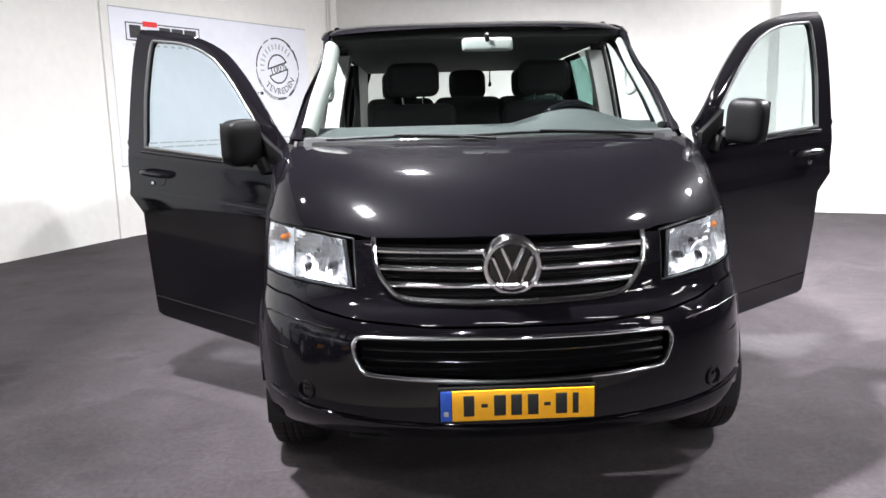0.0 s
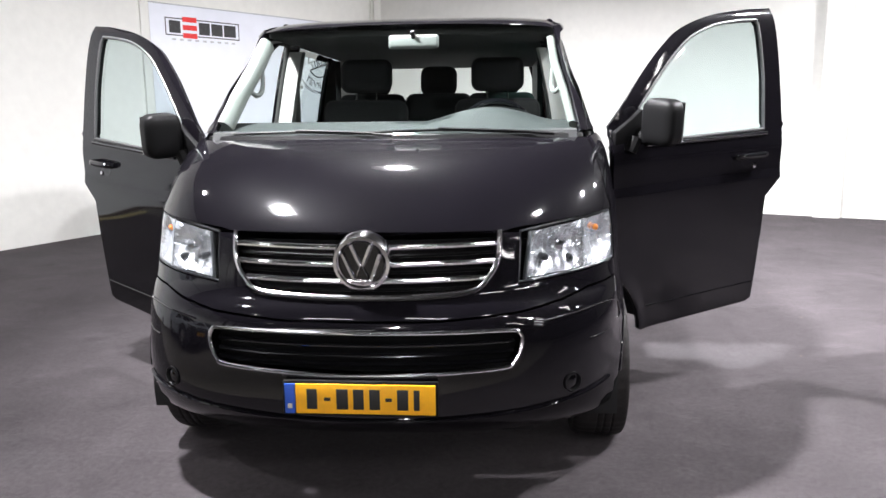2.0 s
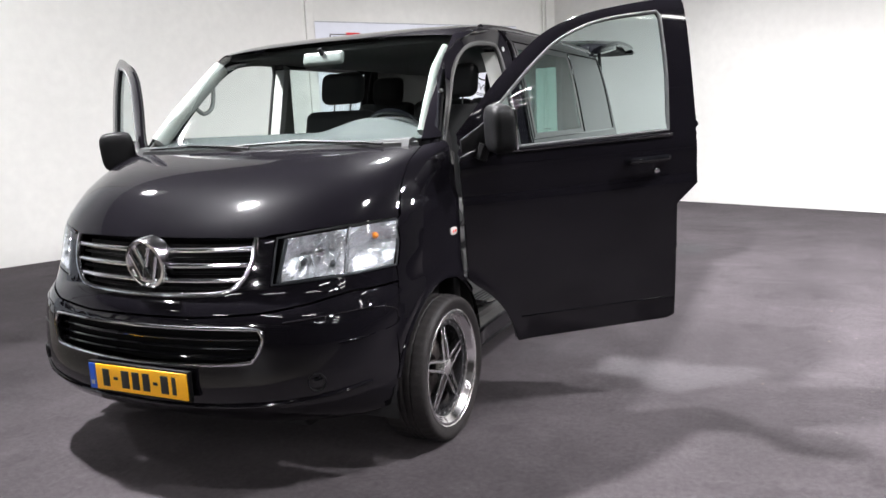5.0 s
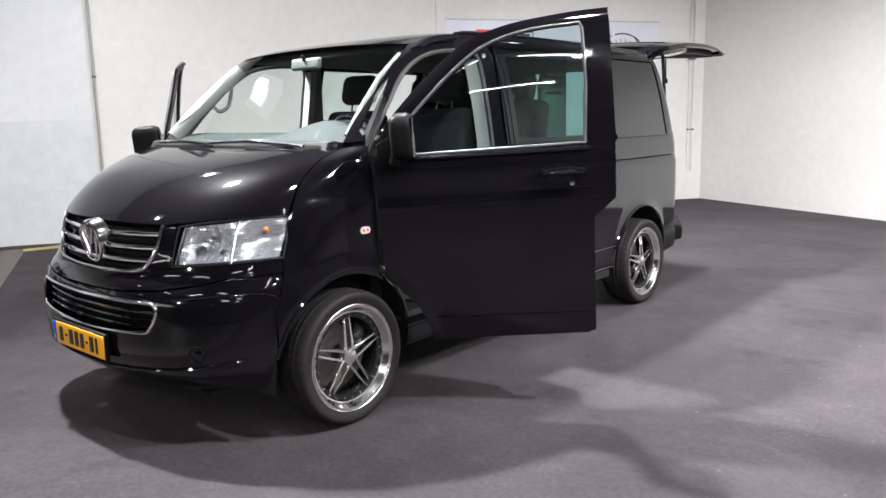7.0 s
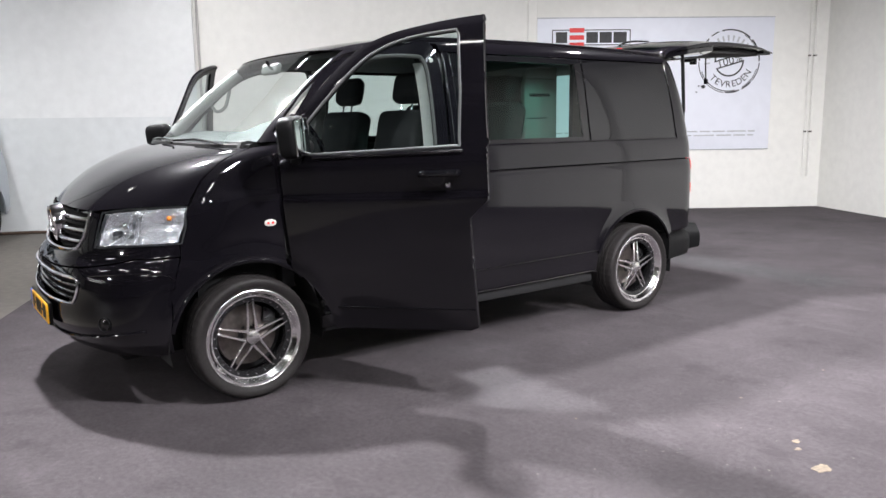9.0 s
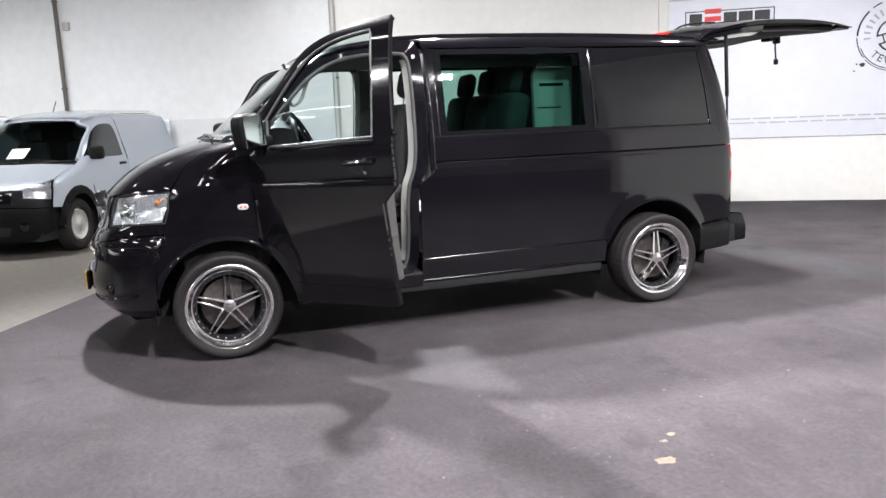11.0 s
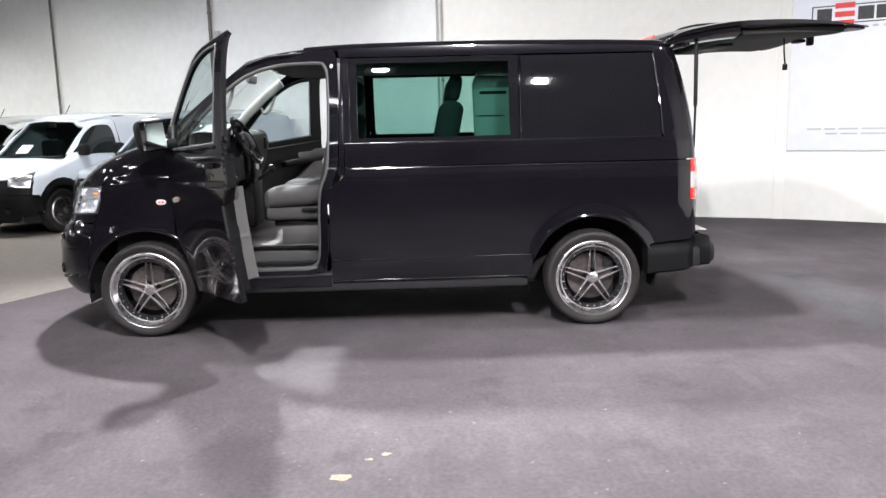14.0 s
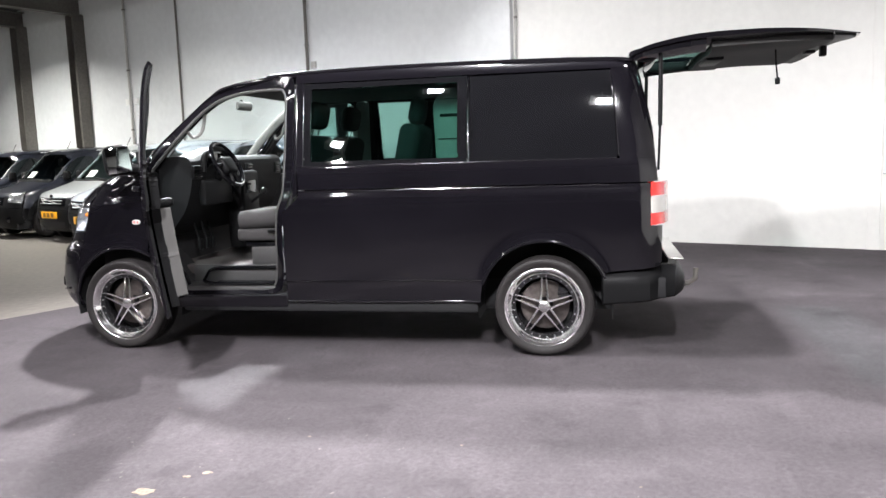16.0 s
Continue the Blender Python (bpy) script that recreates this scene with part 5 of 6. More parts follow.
part("load_floor", box((-0.56, 3.424, 0.42), (0.56, 4.60, 0.50), bev=0.01), FABRIC, van)
part("bulkhead", prism([(0.66, 0.40), (1.06, 0.40), (1.12, 0.90), (1.02, 1.27), (0.95, 1.275), (0.66, 1.1)], "x", -0.84, 0.84), DARK, van)
for s in (-1, 1):
    for c, r in ((AXF, 0.42), (AXR, 0.44)):
        bm = bmesh.new()
        pts = arch(c, r, -12, 192, 24)
        a = [bm.verts.new((s * 0.93, y, z)) for y, z in pts]
        b = [bm.verts.new((s * 0.58, y, z)) for y, z in pts]
        for i in range(len(pts) - 1):
            bm.faces.new((a[i], a[i + 1], b[i + 1], b[i]))
        bm.faces.new(b)
        part("wheel_well", bm, DARK, van)
    part("inner_flank", prism([(2.26, 0.42), (3.42, 0.42), (3.42, 0.82), (4.55, 0.82), (4.55, 1.24), (2.26, 1.24)], "x", s * 0.86 - 0.01, s * 0.86 + 0.01), BLACK, van)
    part("window_post", box((s * 0.75 - 0.02, 3.40, 1.24), (s * 0.75 + 0.02, 4.42, 1.80)), BLACK, van)
    part("hinge_pillar", box((s * 0.885 - 0.035, 1.085, 0.55), (s * 0.885 + 0.035, 1.16, 1.26), bev=0.01), BLACK, van)
part("headliner", box((-0.74, 1.66, 1.80), (0.74, 4.46, 1.835), bev=0.01), HEADLINE, van)

# windscreen surround, cowl and wipers
part("cowl", tube([skin(ux(x, 1.307), 1.307) + Vector((0, 0.005, -0.012)) for x in np.linspace(-0.82, 0.82, 30)], 0.022, 8), BLACK, van)
for x0, x1, zt in ((-0.70, -0.12, 1.324), (-0.14, 0.56, 1.328)):
    blade = [skin(ux(x, z), z) + Vector((0, -0.014, 0.004)) for x, z in spline([(x0, 1.318), ((x0 + x1) / 2, zt), (x1, 1.316)], 6)]
    part("wiper_blade", tube(blade, 0.006, 6), BLACK, van)
    arm = [skin(ux(x, z), z) + Vector((0, -0.026, 0.010)) for x, z in spline([(x1 + 0.14, 1.302), (x1 - 0.02, 1.314), ((x0 + x1) / 2, zt)], 6)]
    part("wiper_arm", tube(arm, 0.007, 6), BLACK, van)

# door apertures
for s in (-1, 1):
    jam = [(1.13, 1.28), (1.13, 0.74)] + arch(AXF, 0.46, 52, 12, 8) + [(1.36, 0.42), (1.94, 0.428)] + spline([(1.94, 0.428), (2.01, 0.445), (2.038, 0.50), (2.05, 0.62), (2.055, 0.80), (2.07, 0.96), (2.11, 1.07), (2.13, 1.20), (2.140, 1.50), (2.138, 1.70)], 3)[1:] + spline([(2.134, 1.745), (2.115, 1.785), (2.07, 1.803), (1.84, 1.795), (1.64, 1.750), (1.47, 1.645), (1.30, 1.475)], 4)
    bm = bmesh.new()
    oo = [(p[0], p[1]) for p in jam]
    cen = (1.65, 1.1)
    big = [(cen[0] + (y - cen[0]) * (1.145 if y > 1.65 else 1.06), cen[1] + (z - cen[1]) * (1.125 if z > 1.1 else 1.05)) for y, z in oo]
    va = [bm.verts.new((s * (side_x(y, min(z, 1.875)) - 0.014), y, z)) for y, z in big]
    vb = [bm.verts.new((s * (side_x(y, z) - 0.045), y, z)) for y, z in oo]
    vc = [bm.verts.new((s * (side_x(y, z) - 0.13), y, z)) for y, z in oo]
    n = len(oo)
    for a, b in ((va, vb), (vb, vc)):
        for i in range(n):
            j = (i + 1) % n
            bm.faces.new((a[i], a[j], b[j], b[i]))
    bmesh.ops.recalc_face_normals(bm, faces=bm.faces)
    part("door_aperture", bm, PAINT, van)
    part("door_seal", tube([(s * (side_x(y, z) - 0.055), y, z) for y, z in oo], 0.014, 8, closed=True), SEAL, van, "grey rubber door seal")
    bm = bmesh.new()
    ring_ = [(y, z) for y, z in oo if y > 1.99 and 0.46 < z < 1.77]
    ra_ = [bm.verts.new((s * (side_x(y, z) - 0.066), y - 0.006, z)) for y, z in ring_]
    rb_ = [bm.verts.new((s * (side_x(y, z) - 0.150), y - 0.022, z)) for y, z in ring_]
    rc_ = [bm.verts.new((s * (side_x(y, z) - 0.160), y + 0.02, z)) for y, z in ring_]
    for ma_, mb_ in ((ra_, rb_), (rb_, rc_)):
        for k in range(len(ring_) - 1):
            bm.faces.new((ma_[k], ma_[k + 1], mb_[k + 1], mb_[k]))
    bmesh.ops.recalc_face_normals(bm, faces=bm.faces)
    part("jamb_lining", bm, PALEJAMB, van, "pale lining of the centre post")
    part("post_label", box((s * 0.945 - 0.004, 2.118, 0.80), (s * 0.945 + 0.004, 2.132, 0.87), bev=0.001), mat_white, van, "small white sticker")
    mids = [(skin(ux(x, z), z) + skin(uy(y, z), z)) / 2 for x, y, z in ((0.815, 1.10, 1.36), (0.795, 1.225, 1.50), (0.768, 1.385, 1.65), (0.745, 1.56, 1.77))]
    part("post_trim", tube([Vector((s * (q.x - 0.045), q.y + 0.012, q.z - 0.012)) for q in mids], 0.044 if s < 0 else 0.026, 12, flat=0.7), PALETRIM, van, "pale windscreen post trim")
    part("centre_post_trim", box((s * 0.77 - 0.03, 2.15, 0.5), (s * 0.77 + 0.03, 2.26, 1.80), bev=0.02), PALETRIM, van, "pale centre post trim")

for s_ in (-1, 1):
    part("grab_handle", tube(spline([(s_ * 0.775, 1.36, 1.545), (s_ * 0.735, 1.385, 1.50), (s_ * 0.72, 1.44, 1.53), (s_ * 0.725, 1.47, 1.60), (s_ * 0.74, 1.49, 1.66)], 5), 0.012, 8), PALETRIM, van, "pale grab handle")
# ---- cabin ----
bm = bmesh.new()
rows_ = []
for x in np.linspace(-0.80, 0.80, 49):
    hump = max(0.0, math.cos(math.pi / 2 * min(1.0, abs(x - 0.42) / 0.30))) ** 1.3
    prof = spline([(0.93, 1.285), (1.06, 1.325), (1.18, 1.355 + 0.030 * hump), (1.29, 1.368 + 0.062 * hump), (1.37, 1.345 + 0.055 * hump), (1.39 + 0.03 * hump, 1.26), (1.37, 1.12), (1.30, 0.95), (1.15, 0.80), (0.98, 0.80)], 4, True)
    rows_.append([bm.verts.new((x, y, z)) for y, z in prof])
crest = 17
face = bmesh.new()
copy_ = [[face.verts.new(v.co) for v in r] for r in rows_]
for ra, rb, fa, fb in zip(rows_, rows_[1:], copy_, copy_[1:]):
    for k in range(len(ra)):
        q = (k + 1) % len(ra)
        if k < crest:
            bm.faces.new((ra[k], ra[q], rb[q], rb[k]))
        else:
            face.faces.new((fa[k], fa[q], fb[q], fb[k]))
face.faces.new(copy_[0])
face.faces.new(copy_[-1][::-1])
for b_ in (bm, face):
    bmesh.ops.delete(b_, geom=[v for v in b_.verts if not v.link_faces], context="VERTS")
    bmesh.ops.recalc_face_normals(b_, faces=b_.faces)
part("dashboard_top", bm, DASH, van, "grey soft-touch dashboard with raised instrument hood")
part("dashboard_face", face, DASHFACE, van, "grey plastic dashboard face")
for vx in (-0.70, -0.12, 0.12, 0.735):
    vent = part("air_vent", box((vx - 0.06, 1.375, 1.20), (vx + 0.06, 1.405, 1.30), bev=0.012), BLACK, van)
    for k in range(4):
        part("vent_slat", box((vx - 0.05, 1.403, 1.215 + 0.022 * k), (vx + 0.05, 1.410, 1.222 + 0.022 * k), bev=0.001), GLOSSBLACK, vent)
part("instrument_panel", box((0.27, 1.385, 1.27), (0.63, 1.405, 1.385), bev=0.008), GLOSSBLACK, van)
part("instrument_hood", tube(spline([(0.25, 1.40, 1.25), (0.27, 1.405, 1.36), (0.36, 1.41, 1.405), (0.45, 1.412, 1.415), (0.54, 1.41, 1.405), (0.63, 1.405, 1.36), (0.65, 1.40, 1.25)], 5), 0.022, 10), BLACK, van, "black instrument hood")
part("knee_panel", box((0.24, 1.36, 1.00), (0.68, 1.42, 1.19), bev=0.02, seg=3), DASHFACE, van, "grey knee panel below the steering wheel")
for px_ in (0.34, 0.43, 0.54):
    part("pedal", box((px_ - 0.03, 1.27, 0.66), (px_ + 0.03, 1.285, 0.74), Matrix.Translation((0, 0, 0)), 0.006), BLACK, van)
    part("pedal_arm", tube([(px_, 1.27, 0.72), (px_, 1.22, 0.90)], 0.008, 6), BLACK, van)
part("centre_console", box((-0.16, 1.32, 0.62), (0.16, 1.46, 1.24), bev=0.03, seg=3), BLACK, van)
part("radio", box((-0.10, 1.455, 1.06), (0.10, 1.468, 1.16), bev=0.004), GLOSSBLACK, van)
part("gear_lever", tube([(0.0, 1.46, 0.98), (0.0, 1.56, 1.06)], 0.012, 8), BLACK, van)
part("gear_knob", lathe([(0.004, -0.03), (0.022, -0.02), (0.026, 0.01), (0.014, 0.03)], 14, Matrix.Translation((0.0, 1.57, 1.07)) @ Matrix.Rotation(radians(-60), 4, "Y")), BLACK, van)
swc = Matrix.Translation((0.45, 1.49, 1.298)) @ Matrix.Rotation(radians(28), 4, "X")
part("steering_wheel", tube([swc @ Vector((0.178 * math.cos(a), 0, 0.178 * math.sin(a))) for a in np.linspace(0, 2 * math.pi, 40, endpoint=False)], 0.017, 10, closed=True), GLOSSBLACK, van, "glossy black steering wheel")
part("wheel_trim", tube([swc @ Vector((0.176 * math.cos(a), 0.012, 0.176 * math.sin(a))) for a in np.linspace(math.radians(245), math.radians(295), 12)], 0.010, 8), CHROME, van, "silver lower rim insert")
part("steering_hub", box((-0.085, -0.045, -0.075), (0.085, 0.03, 0.06), swc, 0.028, 3), BLACK, van)
bm = bmesh.new()
for a in (0, 180, 250, 290):
    tube([swc @ Vector((0.05 * math.cos(radians(a)), 0.0, 0.05 * math.sin(radians(a)))), swc @ Vector((0.19 * math.cos(radians(a)), 0, 0.19 * math.sin(radians(a))))], 0.013, 6, bm)
part("steering_spokes", bm, BLACK, van)
part("steering_column", tube([swc @ Vector((0, -0.02, 0)), (0.43, 1.30, 1.10)], 0.04, 8), BLACK, van)
part("interior_mirror", box((-0.125, -0.015, -0.035), (0.125, 0.02, 0.035), Matrix.Translation((0.045, 1.465, 1.752)) @ Matrix.Rotation(radians(-10), 4, "X"), 0.018, 3), MIRRORSHELL, van, "pale interior mirror")
part("mirror_stem", tube([(0.045, 1.46, 1.77), (0.04, 1.44, 1.80)], 0.012, 8), BLACK, van)


def seat(x, y, grey, width=0.50):
    st = new("seat")
    st.parent = van
    m = Matrix.Translation((x, y, 0))
    if grey:
        part("seat_box", box((-width * 0.46, -0.37, 0.565), (width * 0.46, 0.02, 0.695), m, 0.012), TRIM, st, "grey plastic seat box")
        part("seat_rail", box((-width * 0.42, -0.42, 0.695), (width * 0.42, 0.0, 0.735), m, 0.008), GLOSSBLACK, st, "black adjustment rail")
        part("seat_skirt", box((-width * 0.49, -0.47, 0.735), (width * 0.49, 0.02, 0.835), m, 0.03, 3), FABRICGREY, st, "grey padded seat skirt")
        part("tilt_lever", box((width * 0.49, -0.22, 0.80), (width * 0.49 + 0.02, -0.02, 0.825), m, 0.006), BLACK, st, "black tilt lever")
    else:
        part("seat_base", box((-width * 0.42, -0.44, 0.44), (width * 0.42, -0.02, 0.62), m, 0.03), BLACK, st)
        part("seat_skirt", box((-width * 0.47, -0.46, 0.61), (width * 0.47, 0.0, 0.80), m, 0.035, 3), TRIM, st, "grey plastic seat skirt")
    fab = FABRICGREY if grey else FABRIC
    part("cushion", box((-width / 2 + 0.07, -0.50, 0.79), (width / 2 - 0.07, 0.02, 0.955), m, 0.06, 4), fab, st, "grey woven cushion" if grey else "")
    for e in (-1, 1):
        part("bolster", tube([m @ Vector((e * (width / 2 - 0.055), -0.44, 0.885)), m @ Vector((e * (width / 2 - 0.05), -0.2, 0.90)), m @ Vector((e * (width / 2 - 0.05), 0.02, 0.915))], 0.072, 12), fab, st)
    if grey:
        part("arm_rest", tube([m @ Vector((-0.27, 0.02, 1.17)), m @ Vector((-0.27, -0.14, 1.175)), m @ Vector((-0.27, -0.30, 1.16))], 0.034, 10), FABRICGREY, st)
    back = m @ Matrix.Translation((0, -0.04, 0.90)) @ Matrix.Rotation(radians(-12), 4, "X")
    part("backrest", box((-width / 2, -0.07, 0.0), (width / 2, 0.09, 0.60 if grey else 0.655), back, 0.06, 4), FABRIC, st)
    hw_ = 0.155 if grey else 0.125
    part("headrest", box((-hw_, -0.05, 0.645), (hw_, 0.05, 0.845), back, 0.055, 4), FABRIC, st)
    for px in (-0.06, 0.06):
        part("headrest_post", tube([back @ Vector((px, 0, 0.57)), back @ Vector((px, 0, 0.67))], 0.006, 6), CHROME, st)
    return st


seat(0.45, 2.12, True)
seat(-0.33, 2.12, True)
for bx in (-0.42, 0.04, 0.47):
    seat(bx, 2.88, False, 0.46)

# pale moulded partition beside the rear bench
cell = new("partition")
cell.parent = van
part("panel", prism([(3.14, 0.90), (3.44, 0.90), (3.44, 1.79), (3.17, 1.77), (3.12, 1.66)], "x", 0.52, 0.57, 0.015), PALETRIM, cell, "pale moulded plastic panel")
for z0_, z1_, y0_, y1_ in ((1.58, 1.602, 3.17, 3.36), (1.425, 1.433, 3.15, 3.34), (1.70, 1.705, 3.16, 3.40)):
    part("slot", box((0.566, y0_, z0_), (0.576, y1_, z1_), bev=0.003), BLACK, cell, "dark recessed slot")

# ---- raised tailgate ----
tg = new("tailgate")
tg.parent = van
TGP = [(4.44, 1.952), (4.50, 1.99), (4.60, 2.02), (4.85, 2.058), (5.10, 2.068), (5.35, 2.065), (5.60, 2.045), (5.82, 2.015)]


TOPC = spline(TGP, 8)


def gate_point(q, t, low=False):
    f_ = t * (len(TOPC) - 1)
    k_ = min(int(f_), len(TOPC) - 2)
    y = TOPC[k_][0] + (TOPC[k_ + 1][0] - TOPC[k_][0]) * (f_ - k_)
    z = TOPC[k_][1] + (TOPC[k_ + 1][1] - TOPC[k_][1]) * (f_ - k_)
    w = 0.72 + 0.13 * ease(0, 0.45, t) - 0.03 * ease(0.8, 1, t)
    thick = 0.028 + 0.085 * math.sin(math.pi * min(1, t * 1.04)) ** 0.8
    e = abs(q) ** 5
    return Vector((w * q, y - 0.05 * e * t, z - 0.055 * q * q - (thick * (1 - 0.75 * e) if low else 0)))


def gate_patch(q0, q1, t0, t1, nq=10, nt=10, lift=None):
    bm = bmesh.new()
    grid = []
    for low in (False, True):
        grid.append([[bm.verts.new(gate_point(q0 + (q1 - q0) * k / nq, t0 + (t1 - t0) * i / nt, low if lift is None else True) + (Vector((0, 0, 0)) if lift is None else Vector((0, 0, -lift if low else -0.001)))) for k in range(nq + 1)] for i in range(nt + 1)])
    up_, dn = grid
    for i in range(nt):
        for k in range(nq):
            bm.faces.new((up_[i][k], up_[i][k + 1], up_[i + 1][k + 1], up_[i + 1][k]))
            bm.faces.new((dn[i][k + 1], dn[i][k], dn[i + 1][k], dn[i + 1][k + 1]))
    ring_ = [(0, k) for k in range(nq)] + [(i, nq) for i in range(nt)] + [(nt, k) for k in range(nq, 0, -1)] + [(i, 0) for i in range(nt, 0, -1)]
    for (a1, b1), (a2, b2) in zip(ring_, ring_[1:] + ring_[:1]):
        bm.faces.new([bm.verts.new(v.co) for v in (up_[a1][b1], dn[a1][b1], dn[a2][b2], up_[a2][b2])])
    bmesh.ops.recalc_face_normals(bm, faces=bm.faces)
    return bm


part("tailgate_skin", gate_patch(-1, 1, 0.47, 1.0, 24, 16), PAINT, tg)
part("tailgate_header", gate_patch(-1, 1, 0.0, 0.11, 24, 4), PAINT, tg)
part("tailgate_rail", gate_patch(-1, -0.80, 0.11, 0.47, 4, 8), PAINT, tg)
part("tailgate_rail", gate_patch(0.80, 1, 0.11, 0.47, 4, 8), PAINT, tg)
bm = bmesh.new()
gr_ = [[bm.verts.new(gate_point(-0.80 + 1.6 * k / 10, 0.11 + 0.36 * i / 8) - Vector((0, 0, 0.006))) for k in range(11)] for i in range(9)]
for i in range(8):
    for k in range(10):
        bm.faces.new((gr_[i][k], gr_[i][k + 1], gr_[i + 1][k + 1], gr_[i + 1][k]))
part("tailgate_glass", bm, GREEN, tg, "green tinted rear window")
part("tailgate_lining", gate_patch(-0.90, 0.90, 0.49, 0.90, 16, 8, 0.03), LINING, tg, "grey tailgate lining")
part("tailgate_edge", gate_patch(-0.98, 0.98, 0.905, 0.985, 16, 4, 0.014), BLACK, tg, "black lower edge trim")
for qa_, qb_ in ((-0.975, -0.80), (0.80, 0.975)):
    part("rail_trim", gate_patch(qa_, qb_, 0.05, 0.47, 3, 8, 0.032), EDGE, tg, "black inner rail trim")
part("header_trim", gate_patch(-0.80, 0.80, 0.03, 0.105, 12, 3, 0.03), BLACK, tg)
part("handle_cup", box((-0.06, 5.66, 1.930), (0.06, 5.72, 1.955), bev=0.008), BLACK, tg)
part("latch", box((-0.03, 5.76, 1.91), (0.03, 5.80, 1.98), bev=0.008), BLACK, tg)
part("wiper_motor_cover", box((-0.22, 4.98, 1.90), (0.22, 5.10, 1.94), bev=0.015), BLACK, tg)
part("strap", tube([(0.42, 5.385, 1.93), (0.42, 5.39, 1.83), (0.42, 5.40, 1.745)], 0.006, 6), BLACK, tg)
part("strap_grip", box((0.405, 5.385, 1.705), (0.435, 5.415, 1.75), bev=0.008), BLACK, tg)
for s in (-1, 1):
    part("strut_sleeve", tube([(s * 0.735, 4.640, 1.955), (s * 0.775, 4.632, 1.46)], 0.014, 8), BLACK, tg)
    part("gas_strut", tube([(s * 0.775, 4.632, 1.47), (s * 0.80, 4.62, 1.18)], 0.008, 8), BLACK, tg)
part("hinge_spoiler", prism(spline([(4.44, 1.925), (4.52, 1.955), (4.62, 1.945), (4.63, 1.90), (4.58, 1.865), (4.50, 1.87)], 3, True), "x", -0.70, 0.70, 0.01), PAINT, tg)
part("brake_lamp", tube([(-0.24, 4.492, 1.978), (0.0, 4.50, 1.988), (0.24, 4.492, 1.978)], 0.013, 8, flat=0.7), REDLENS, tg, "red high-level brake lamp")
part("rear_wiper", tube(spline([(0.0, 4.72, 2.030), (0.0, 4.78, 2.060), (0.0, 4.92, 2.085), (0.0, 5.12, 2.092)], 5), 0.008, 8), BLACK, tg, "black rear wiper arm")
part("window_ledge", box((-0.72, 4.62, 1.915), (-0.61, 5.17, 1.985), bev=0.012), BLACK, tg, "black inner window ledge")
part("tow_ball", tube([(0.0, 4.78, 0.315), (0.0, 4.90, 0.315), (0.0, 4.945, 0.35), (0.0, 4.95, 0.425)], 0.020, 8), STEEL, van, "steel tow ball")

